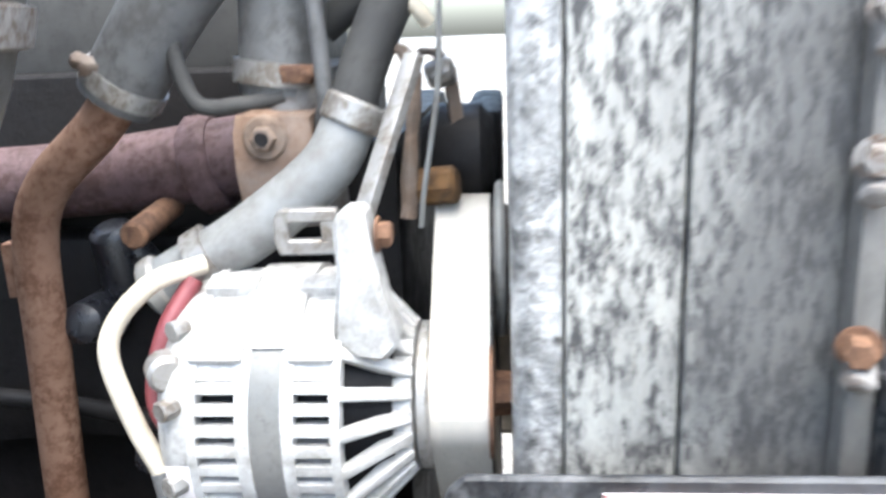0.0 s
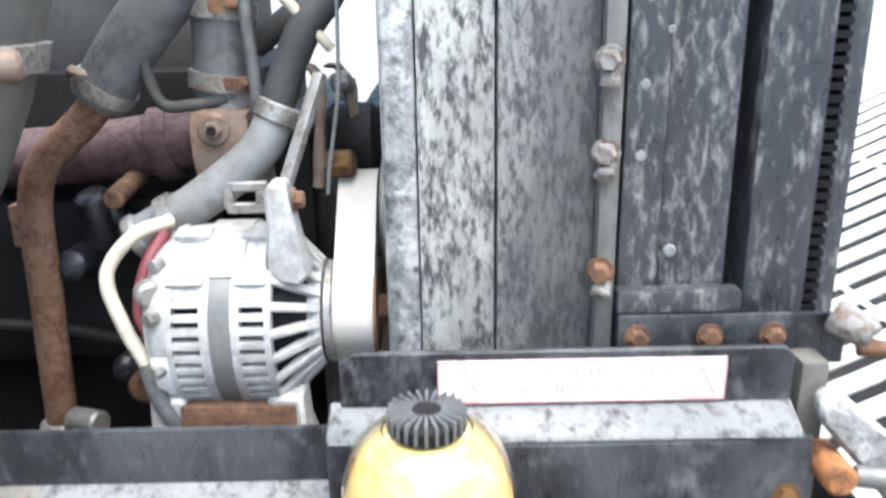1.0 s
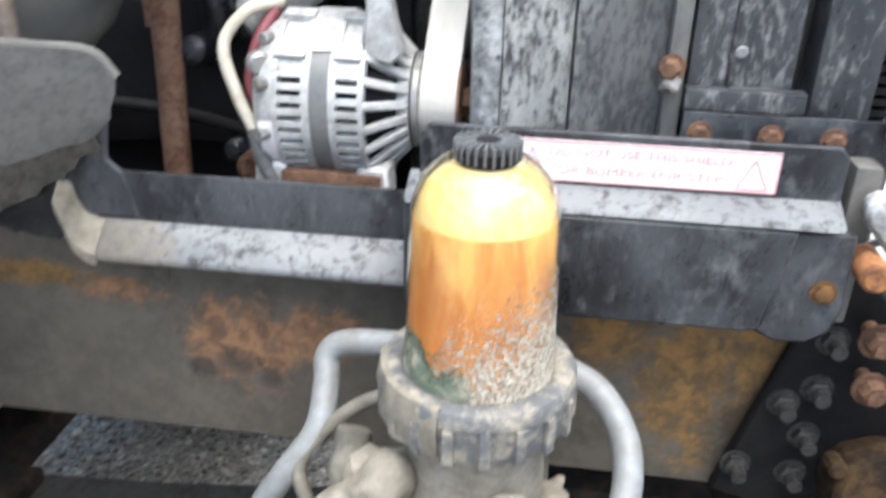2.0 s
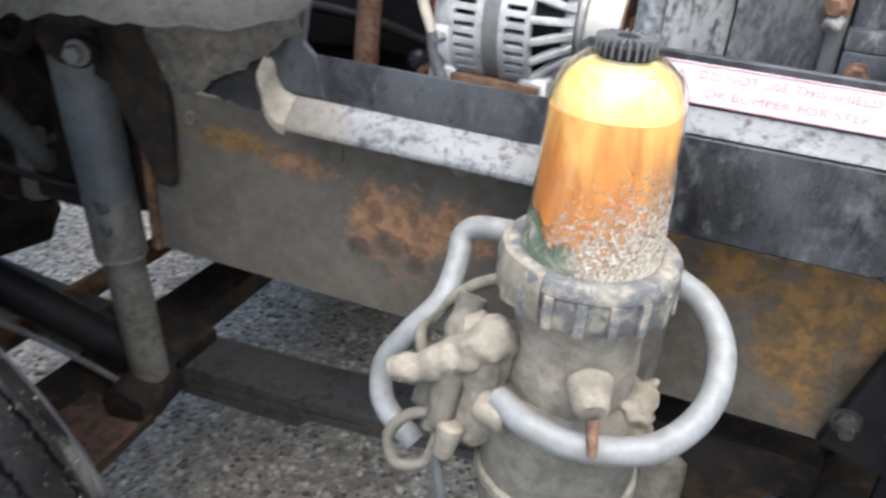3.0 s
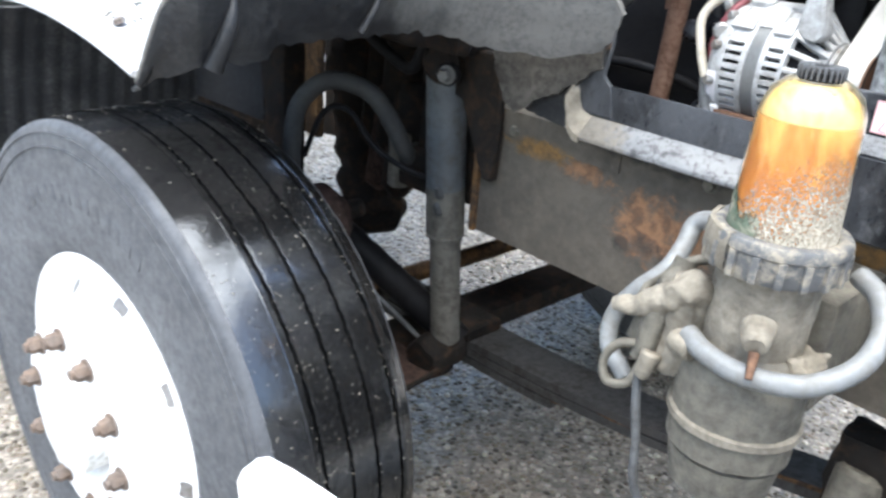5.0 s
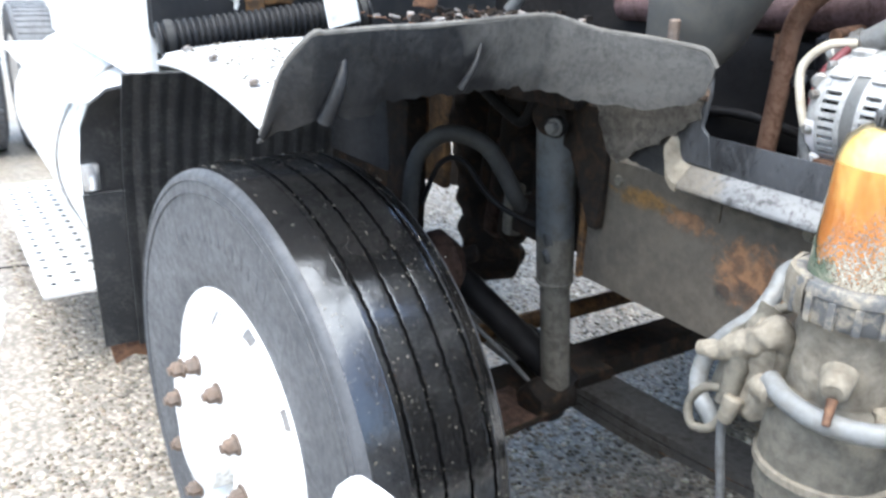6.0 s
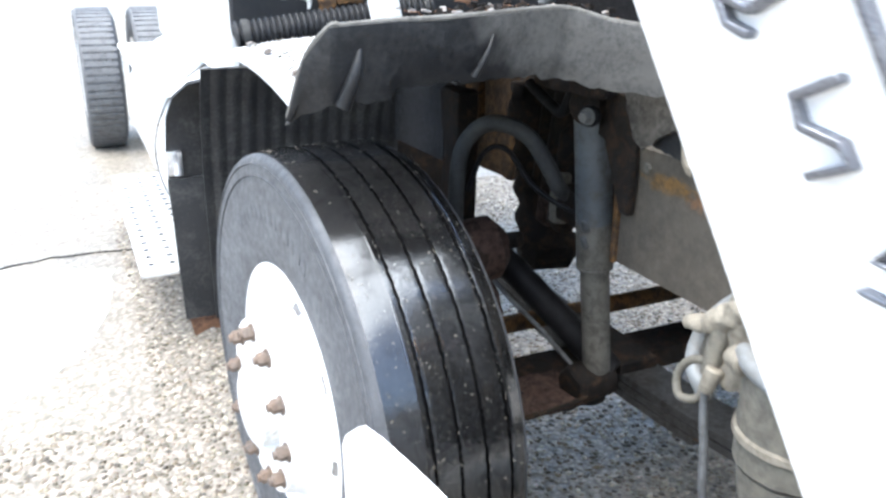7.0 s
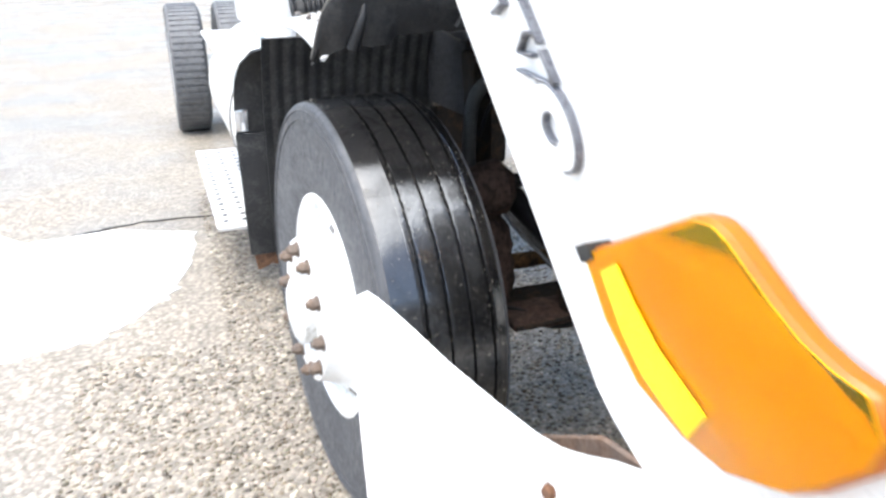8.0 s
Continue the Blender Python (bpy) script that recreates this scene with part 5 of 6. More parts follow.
# ---- wheel arch liner ----
def torn(outline, step=0.007, amount=0.006):
    """An outline with a ragged, torn edge."""
    out = []
    for (x0, z0), (x1, z1) in zip(outline, outline[1:] + outline[:1]):
        k = max(1, round(math.hypot(x1 - x0, z1 - z0) / step))
        for j in range(k):
            x, z = x0 + (x1 - x0) * j / k, z0 + (z1 - z0) * j / k
            out.append((x + amount * noise.noise(Vector((x * 70, z * 70, 2))), z + amount * noise.noise(Vector((x * 70, z * 70, 9)))))
    return out


def liner():
    t = thing("wheel_arch_liner", (-0.4, 0.0, 1.25), "black plastic wheel arch liner, torn and dusty", "fender liner")
    cols = ((-0.375, -0.258, 1.225, 1.215), (-0.345, -0.238, 1.31, 1.232), (-0.318, -0.21, 1.354, 1.243), (-0.318, -0.192, 1.356, 1.256), (-0.318, -0.163, 1.358, 1.246), (-0.318, -0.13, 1.36, 1.249), (-0.319, -0.118, 1.36, 1.252),
            (-0.319, -0.108, 1.361, 1.266), (-0.322, -0.05, 1.362, 1.268), (-0.328, 0.04, 1.366, 1.271), (-0.34, 0.12, 1.37, 1.268), (-0.345, 0.19, 1.37, 1.262), (-0.31, 0.25, 1.352, 1.247), (-0.25, 0.295, 1.345, 1.24), (-0.205, 0.315, 1.34, 1.246), (-0.17, 0.33, 1.334, 1.26), (-0.154, 0.336, 1.312, 1.28))
    fine = []
    for a, b in zip(cols, cols[1:]):
        k = max(2, round((b[1] - a[1]) / 0.011))
        fine += [tuple(a[i] + (b[i] - a[i]) * j / k for i in range(4)) for j in range(k)]
    fine.append(cols[-1])
    rows = []
    for j in range(9):
        f = j / 8
        rows.append([(x - 0.02 * f * f + 0.004 * noise.noise(Vector((y * 9, f * 3, 0))), y, zt + (zb + 0.01 * noise.noise(Vector((y * 40, 0, 1))) + 0.004 * noise.noise(Vector((y * 130, 0, 4))) - zt) * f) for x, y, zt, zb in fine])
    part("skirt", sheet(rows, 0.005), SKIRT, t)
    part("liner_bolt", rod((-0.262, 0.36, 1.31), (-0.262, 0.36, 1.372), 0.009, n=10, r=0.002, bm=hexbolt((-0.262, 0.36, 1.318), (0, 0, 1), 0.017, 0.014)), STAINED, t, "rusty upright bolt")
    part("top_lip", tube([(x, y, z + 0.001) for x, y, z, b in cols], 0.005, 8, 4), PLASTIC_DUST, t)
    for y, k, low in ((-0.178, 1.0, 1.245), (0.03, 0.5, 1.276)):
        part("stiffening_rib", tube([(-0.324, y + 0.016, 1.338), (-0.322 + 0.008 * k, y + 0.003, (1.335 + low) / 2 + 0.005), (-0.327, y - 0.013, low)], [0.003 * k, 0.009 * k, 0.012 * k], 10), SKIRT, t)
    part("top_sheet", sheet([[(x, y, 1.336 - 0.1 * ((x + 0.5) / 0.5) ** 2 * (x < -0.5)) for y in (-0.02, 0.1, 0.2, 0.28, 0.36)] for x in (-0.37, -0.42, -0.5, -0.58, -0.66)], 0.005), PLASTIC, t)
    part("inner_shelf", sheet([[(x, y, 1.225 + 0.03 * noise.noise(Vector((x * 9, y * 9, 5)))) for x in (-1.15, -1.05, -0.95, -0.85, -0.75, -0.66)] for y in (0.15, 0.25, 0.35, 0.45, 0.55, 0.65)], 0.006), PLASTIC, t)
    part("inner_wall", sheet([[(x, 0.3 + 0.05 * (x + 1.35), z) for x in (-1.35, -1.2, -1.05)] for z in (0.95, 1.1, 1.25)], 0.006), DIM_PLASTIC, t)
    f = thing("splash_flap", (-0.3, 0.42, 1.1), "torn grey rubber splash flap, dusty", "splash flap")
    o = [(-0.45, 1.23), (-0.45, 1.265), (-0.345, 1.28), (-0.24, 1.285), (-0.216, 1.268), (-0.22, 1.225), (-0.245, 1.205), (-0.272, 1.188), (-0.3, 1.165), (-0.325, 1.158), (-0.35, 1.142), (-0.384, 1.116), (-0.409, 1.132), (-0.43, 1.17)]
    part("flap", slab(torn(o), "y", 0.392, 0.397, 0), FLAP, f)
    part("under_flap", slab(torn([(-0.4, 1.19), (-0.27, 1.19), (-0.278, 1.15), (-0.287, 1.113), (-0.33, 1.12), (-0.38, 1.125)]), "y", 0.41, 0.416, 0), PLASTIC, f, "dark lower flap")
    w = thing("cab_wheel_cover", (-0.9, -0.1, 1.2), "white painted cover over the wheel, strewn with debris", "wheel cover")
    edge = lambda x: 1.243 - 0.26 * (x + 0.85) ** 2
    rows = []
    for k in range(15):
        x = -0.49 - k * 0.04
        lift = 0.5 * max(0.0, x + 0.61)
        rows.append([(x, -0.215, edge(x)), (x, -0.2, edge(x) + 0.018), (x, -0.13, edge(x) + 0.03 + lift), (x, 0.0, edge(x) + 0.04 + lift), (x, 0.2, edge(x) + 0.045 + lift)])
    part("cover_sheet", sheet(rows, 0.004), COVER, w)
    part("rolled_edge", tube([(r[0][0], r[0][1], r[0][2]) for r in rows[::2]], 0.005, 8, 4), COVER, w)
    for k in (3, 8, 12):
        part("cover_bolt", hexbolt((rows[k][1][0], rows[k][1][1] + 0.02, rows[k][1][2] + 0.008), (0, -0.4, 1), 0.008, 0.006), CORRODED, w)
    d = thing("debris", (-0.4, 0.0, 1.36), "leaves and grit on the wheel cover", "debris", kind="stuff")
    random.seed(9)
    bm = None
    for i in range(160):
        x = random.uniform(-1.03, -0.6)
        y = random.uniform(-0.19, 0.0)
        z = edge(x) + 0.031 + 0.077 * (y + 0.13) * (y > -0.13) + 0.17 * (y + 0.13) * (y < -0.13)
        s = random.uniform(0.0012, 0.004)
        bm = box(-s, s, -s * 0.6, s * 0.6, 0, s * 0.5, 0, m=pose(x, y, z, random.uniform(-20, 20), random.uniform(-20, 20), random.uniform(0, 180)), bm=bm)
    part("litter", bm, MUD_THIN, d)
    e = thing("leaf_litter", (-0.45, 0.15, 1.36), "twigs, grit and leaf scraps lying on the liner", "debris", kind="stuff")
    for name, count, material in (("twig", 45, RUST), ("grit", 22, CORRODED), ("scrap", 70, DRUM)):
        bm = None
        for i in range(count):
            y = random.uniform(0.0, 0.34)
            x = -0.365 - random.uniform(0.0, 0.25) - 0.03 * math.sin(y * 9)
            w, h = (random.uniform(0.004, 0.014), 0.0012) if name == "twig" else (random.uniform(0.003, 0.01), random.uniform(0.002, 0.006))
            bm = box(-w, w, -h, h, 0, h * 1.6, 0, m=pose(x, y, 1.345 + 0.016 * random.random(), random.uniform(-25, 25), random.uniform(-25, 25), random.uniform(0, 180)), bm=bm)
        part(name, bm, material, e)


liner()


def mudflap():
    t = thing("mudflap", (-1.42, -0.15, 0.33), "black ribbed plastic rear arch liner with mudflap", "mudflap")
    rows = []
    for z in (0.46, 0.6, 0.75, 0.9, 1.02, 1.1, 1.16, 1.18):
        f = max(0.0, (z - 0.8) / 0.38)
        x = -1.42 + 0.12 * f * f
        row = []
        for i in range(57):
            y = -0.24 + i * 0.01
            row.append((x + (0.006 if i % 4 < 2 else 0.0), y, z))
        rows.append(row)
    part("ribbed_liner", sheet(rows, 0.006), PLASTIC, t)
    part("outer_band", sheet([[(-1.46 + 0.14 * f * f, y0 + (-0.18 - y0) * k / 3, z) for k in range(4)] for f, z, y0 in ((0, 0.87, -0.325), (0.15, 0.95, -0.325), (0.4, 1.04, -0.318), (0.65, 1.1, -0.3), (0.85, 1.14, -0.265), (1, 1.155, -0.22))], 0.008), PLASTIC, t)
    part("lower_flap", sheet([[(-1.44 + 0.01 * math.sin(z * 20), y + 0.02 * (0.9 - z), z) for y in (-0.33, -0.28, -0.22, -0.1, 0.05)] for z in (0.87, 0.75, 0.6, 0.46)], 0.008), PLASTIC, t)
    part("flap_corner", slab([(-0.31, 0.455), (-0.22, 0.46), (-0.2, 0.4), (-0.25, 0.42), (-0.3, 0.4)], "x", -1.445, -1.437, 0.002), RUST, t, "rusty torn flap corner")
    part("chrome_clip", box(-1.45, -1.43, -0.325, -0.285, 0.88, 0.95, 0.008), CHROME, t)


mudflap()


# ---- front axle ----
def axle():
    s = thing("shock_absorber", (-0.65, 0.5, 0.5), "dusty blue-grey shock absorber beside the frame", "shock absorber")
    top, joint, low = Vector((-0.6, 0.435, 1.15)), Vector((-0.616, 0.48, 0.8)), Vector((-0.622, 0.515, 0.52))
    part("dust_tube", rod(joint, top, 0.0405, n=28, r=0.005), SHOCK, s)
    part("lower_tube", rod(low, joint + (top - joint) * 0.02, 0.033, n=28, r=0.004), SHOCK_TAN, s, "clay-dusted lower tube")
    part("tube_lip", rod(joint - (top - joint) * 0.03, joint, 0.0415, n=28, r=0.003), SHOCK_TAN, s)
    part("dust_band", rod(joint + (top - joint) * 0.004, joint + (top - joint) * 0.3, 0.0408, n=28), SHOCK_TAN, s, "clay splash round the tube")
    part("upper_eye", rod((-0.575, 0.385, 1.165), (-0.6, 0.48, 1.17), 0.04, n=24, r=0.01), DRUM, s, "grey rubber bush")
    part("neck", rod((-0.602, 0.44, 1.14), (-0.6, 0.435, 1.18), 0.03, n=18), OCHRE, s, "rusty neck")
    part("eye_washer", rod((-0.555, 0.4, 1.15), (-0.547, 0.385, 1.15), 0.022, n=20, r=0.003), SOOT, s)
    part("upper_nut", hexbolt((-0.547, 0.385, 1.15), (0.3, -1, 0), 0.013, 0.016), BAND, s)
    part("lower_eye", rough_up(rod((-0.62, 0.44, 0.49), (-0.64, 0.56, 0.49), 0.05, n=24, r=0.012), 0.01, 34), DRUM, s, "dirt-caked lower bush")
    for z in (0.86, 0.9):
        p = joint + (top - joint) * ((z - 0.8) / 0.35)
        part("oil_stain", rough_up(rod(p + Vector((0.014, -0.031, -0.014)), p + Vector((0.014, -0.033, 0.016)), 0.012, n=14, r=0.006), 0.006, 60), SHOCK_STAIN, s)
    b = thing("shock_bracket", (-0.56, 0.45, 1.1), "dark steel shock bracket on the rail", "bracket")
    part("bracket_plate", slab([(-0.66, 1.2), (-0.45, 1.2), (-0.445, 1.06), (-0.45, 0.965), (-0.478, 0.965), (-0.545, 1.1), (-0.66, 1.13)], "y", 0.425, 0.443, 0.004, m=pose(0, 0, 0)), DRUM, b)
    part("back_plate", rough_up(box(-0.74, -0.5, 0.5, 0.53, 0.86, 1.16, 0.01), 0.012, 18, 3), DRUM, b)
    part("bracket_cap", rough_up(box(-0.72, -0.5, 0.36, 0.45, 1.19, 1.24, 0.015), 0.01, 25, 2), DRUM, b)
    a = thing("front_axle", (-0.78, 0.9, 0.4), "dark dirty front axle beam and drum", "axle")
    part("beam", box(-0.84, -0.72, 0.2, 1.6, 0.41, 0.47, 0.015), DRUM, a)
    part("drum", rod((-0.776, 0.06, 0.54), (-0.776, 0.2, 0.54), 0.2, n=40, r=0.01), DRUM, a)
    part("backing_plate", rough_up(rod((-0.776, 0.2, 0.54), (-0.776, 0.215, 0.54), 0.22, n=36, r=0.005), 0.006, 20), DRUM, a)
    part("brake_chamber", rough_up(rod((-0.83, 0.2, 0.775), (-0.82, 0.35, 0.795), 0.078, n=28, r=0.025), 0.008, 20), RED_DIRT, a, "red-brown brake chamber")
    part("chamber_rod", rod((-0.8, 0.35, 0.81), (-0.77, 0.38, 0.822), 0.02, n=14, r=0.005), DRUM, a)
    part("chamber_bracket", rough_up(box(-0.95, -0.78, 0.12, 0.24, 0.58, 0.74, 0.03), 0.014, 22, 3), RED_DIRT, a)
    part("knuckle", rough_up(tube([(-0.86, 0.2, 0.72), (-0.86, 0.3, 0.66), (-0.84, 0.33, 0.56), (-0.8, 0.3, 0.46)], [0.05, 0.055, 0.045, 0.05], 16), 0.014, 30), RED_DIRT, a, "brown steering knuckle caked with dirt")
    part("drag_link", rough_up(tube([(-0.96, 0.38, 0.76), (-0.885, 0.42, 0.705), (-0.78, 0.475, 0.625), (-0.682, 0.53, 0.545), (-0.62, 0.56, 0.5)], 0.036, 16), 0.003, 40), SOOT, a, "thick black drag link")
    part("link_line", tube([(-0.93, 0.37, 0.7), (-0.87, 0.39, 0.65), (-0.77, 0.45, 0.57), (-0.68, 0.5, 0.49)], 0.006, 8), RUBBER_GREY, a)
    part("steering_arm", rough_up(tube([(-0.74, 0.22, 0.46), (-0.68, 0.32, 0.45), (-0.64, 0.42, 0.44), (-0.64, 0.54, 0.44)], [0.03, 0.024, 0.022, 0.024], 14), 0.01, 24), SOOT, a)
    part("knuckle_plate", rough_up(box(-0.74, -0.58, 0.27, 0.47, 0.455, 0.475, 0.008), 0.014, 22, 5), RED_DIRT, a, "rust-brown knuckle plate")
    part("plate_edge", rough_up(tube([(-0.575, 0.27, 0.47), (-0.57, 0.36, 0.475), (-0.575, 0.46, 0.485)], 0.006, 8), 0.003, 40), DRUM, a)
    part("tie_rod", rod((-0.96, 0.3, 0.5), (-0.96, 1.5, 0.5), 0.025), OCHRE, a, "rusty tie rod")
    l = thing("leaf_spring", (-0.7, 0.63, 0.45), "dark grey leaf spring pack under the rail", "leaf spring")
    for i, (x0, x1) in enumerate(((-1.5, 0.72), (-1.3, 0.1), (-1.1, -0.35))):
        part("leaf", sheet([[(x0 + (x1 - x0) * k / 10, y, 0.5 - 0.022 * i + 0.09 * ((x0 + (x1 - x0) * k / 10 + 0.75) / 0.9) ** 2) for k in range(11)] for y in (0.577, 0.69)], 0.018), SPRING, l)
    part("rust_edge", tube([(-0.35, 0.584, 0.475), (-0.1, 0.584, 0.535), (0.15, 0.584, 0.59), (0.38, 0.584, 0.64)], 0.006, 8), OCHRE, l, "rusty lower edge")
    part("clamp_plate", box(-0.84, -0.6, 0.57, 0.68, 0.5, 0.53, 0.006), DRUM, l)
    q = thing("steering_gear", (0.5, 0.6, 0.6), "dark greasy steering gear under the rail", "steering gear")
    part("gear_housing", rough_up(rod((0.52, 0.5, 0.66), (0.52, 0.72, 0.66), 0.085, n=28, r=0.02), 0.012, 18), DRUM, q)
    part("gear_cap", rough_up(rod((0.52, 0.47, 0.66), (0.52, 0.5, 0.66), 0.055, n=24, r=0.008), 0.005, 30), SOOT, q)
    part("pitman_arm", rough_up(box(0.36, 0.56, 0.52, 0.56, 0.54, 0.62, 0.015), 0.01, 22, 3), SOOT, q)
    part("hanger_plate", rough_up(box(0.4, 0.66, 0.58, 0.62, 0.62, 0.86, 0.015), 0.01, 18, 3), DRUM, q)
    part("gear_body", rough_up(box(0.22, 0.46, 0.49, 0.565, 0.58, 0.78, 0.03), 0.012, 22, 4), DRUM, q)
    part("gear_cover", rough_up(rod((0.27, 0.47, 0.62), (0.27, 0.5, 0.73), 0.036, n=20, r=0.008), 0.003, 40), MUD_THIN, q, "clay-dusted round cover")
    for dx in (0.0, 0.045, 0.09):
        part("cover_bolt", hexbolt((0.3 + dx, 0.488, 0.64 + 0.5 * dx), (0, -1, 0.2), 0.011, 0.014), BOLT_DARK, q)
    for z in (0.6, 0.66, 0.73):
        part("steering_line", tube([(0.3, 0.56, z - 0.08), (0.4, 0.5, z - 0.03), (0.52, 0.46, z), (0.66, 0.48, z + 0.03)], 0.011, 10), OILY, q)
    x = thing("cross_member", (-0.6, 0.9, 0.9), "dark frame cross member", "cross member")
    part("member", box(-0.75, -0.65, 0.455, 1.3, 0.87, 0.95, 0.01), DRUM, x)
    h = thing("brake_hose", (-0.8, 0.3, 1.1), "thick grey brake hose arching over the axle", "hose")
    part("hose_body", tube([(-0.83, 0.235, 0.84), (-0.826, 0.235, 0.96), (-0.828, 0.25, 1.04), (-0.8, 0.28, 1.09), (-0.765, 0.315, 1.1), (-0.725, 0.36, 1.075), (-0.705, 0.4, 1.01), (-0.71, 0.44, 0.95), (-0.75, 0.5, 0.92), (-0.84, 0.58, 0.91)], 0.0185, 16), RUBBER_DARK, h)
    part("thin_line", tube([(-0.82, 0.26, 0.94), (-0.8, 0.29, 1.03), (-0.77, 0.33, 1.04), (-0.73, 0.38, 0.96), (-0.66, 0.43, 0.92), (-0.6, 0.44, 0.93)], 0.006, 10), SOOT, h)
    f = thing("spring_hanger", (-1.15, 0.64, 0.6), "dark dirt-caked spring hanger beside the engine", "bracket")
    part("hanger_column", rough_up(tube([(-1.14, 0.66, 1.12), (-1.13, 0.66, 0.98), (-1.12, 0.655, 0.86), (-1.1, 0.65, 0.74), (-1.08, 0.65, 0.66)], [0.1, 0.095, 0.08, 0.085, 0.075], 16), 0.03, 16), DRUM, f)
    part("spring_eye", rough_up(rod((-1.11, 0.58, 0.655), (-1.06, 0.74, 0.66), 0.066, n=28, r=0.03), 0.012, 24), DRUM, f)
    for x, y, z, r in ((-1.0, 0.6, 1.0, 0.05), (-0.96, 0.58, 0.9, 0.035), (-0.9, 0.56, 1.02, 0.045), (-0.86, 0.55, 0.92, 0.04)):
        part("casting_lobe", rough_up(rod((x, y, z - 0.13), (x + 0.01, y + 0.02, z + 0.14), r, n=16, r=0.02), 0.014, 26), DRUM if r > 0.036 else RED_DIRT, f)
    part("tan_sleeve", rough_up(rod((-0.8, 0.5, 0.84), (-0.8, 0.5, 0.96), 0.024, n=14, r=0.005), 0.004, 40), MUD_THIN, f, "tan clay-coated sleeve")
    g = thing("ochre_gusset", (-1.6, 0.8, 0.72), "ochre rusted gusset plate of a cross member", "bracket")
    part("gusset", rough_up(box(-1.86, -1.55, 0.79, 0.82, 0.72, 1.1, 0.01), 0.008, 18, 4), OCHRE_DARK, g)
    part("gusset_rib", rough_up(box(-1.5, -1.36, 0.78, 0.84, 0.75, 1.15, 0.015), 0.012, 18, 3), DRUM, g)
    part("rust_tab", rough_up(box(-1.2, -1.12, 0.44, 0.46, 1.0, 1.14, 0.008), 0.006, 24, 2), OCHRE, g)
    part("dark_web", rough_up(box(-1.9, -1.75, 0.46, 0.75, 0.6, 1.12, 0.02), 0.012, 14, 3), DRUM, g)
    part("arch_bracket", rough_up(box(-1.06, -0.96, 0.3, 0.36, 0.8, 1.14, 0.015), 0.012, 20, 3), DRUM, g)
    part("air_line", tube([(-0.8, 0.4, 1.18), (-0.72, 0.4, 1.15), (-0.66, 0.4, 1.14), (-0.62, 0.4, 1.2), (-0.56, 0.39, 1.215), (-0.5, 0.4, 1.2)], 0.012, 10), SOOT, g)


axle()


# ---- hood, tilted forward ----
def hood_y(x, z):
    """The y of the hood's side skin at a place in its x-z plane."""
    d = (x - 0.5348 + 0.4042 * (z - 1.2)) / 1.0754
    return -0.2321 - 0.2505 * (z - 0.439 * d - 1.2)


def hood():
    t = thing("truck_hood", (0.9, 0.9, 0.8), "white truck hood tilted forward on its hinge", "hood")
    # the edge runs down and forward; the skin lies forward of it and curls under at its foot
    rows = []
    for i in range(37):
        z0 = 1.66 - 0.78 * i / 36
        row = []
        for k in range(15):
            d = k * 0.085
            curl = 4.0 * max(0.0, 1.03 - z0) ** 1.5
            x, z = 0.5348 - 0.4042 * (z0 - 1.2) + curl + 0.898 * d, z0 + 0.439 * d
            row.append((x, hood_y(x - curl, z), z))
        rows.append(row)
    part("side_panel", sheet(rows, 0.006), WHITE, t, "white painted side panel")
    part("edge_return", sheet([[r[0], (r[0][0] - 0.004, r[0][1] + 0.03, r[0][2])] for r in rows], 0.004), WHITE, t)
    gr = part("grille", box(0.59, 0.6, 0.4, 2.0, 0.92, 0.95, 0.004), GRILLE, t, "pale slatted grille seen from behind")
    for i in range(24):
        y = 0.4 + 0.068 * i
        part("slat", box(0, 0.86, -0.018, 0.018, -0.002, 0.002, 0.001, m=pose(0.6, y, 0.941, 6, -25, 0)), GRILLE, gr)
    for d in (0.27, 0.55):
        part("cross_bar", box(-0.006, 0.006, 0.4, 2.0, -0.008, -0.002, 0.002, m=pose(0.62 + 0.906 * d, 0, 0.95 + 0.42 * d, 0, -25, 0)), GRILLE, gr)
    back = sheet([[(0.6, y, 0.885), (1.42, y, 1.268)] for y in (0.38, 0.9, 1.4, 2.02)], 0.008)
    part("inner_screen", back, RUBBER_DARK, t, "grey screen behind the grille")
    part("nose_skin", sheet([[(1.42, y, 1.268), (1.62, y, 1.1), (1.66, y, 0.85)] for y in (-0.2, 0.4, 1.0, 1.6, 1.95)], 0.008), WHITE, t)
    # unseen far side, added to keep light off the ground under the truck
    part("far_side_panel", sheet([[(0.74 + k * 0.085, 2.05, 0.9 + k * 0.03), (0.42 + k * 0.1, 2.1, 1.5 + k * 0.02)] for k in range(10)], 0.006), WHITE, t)


hood()


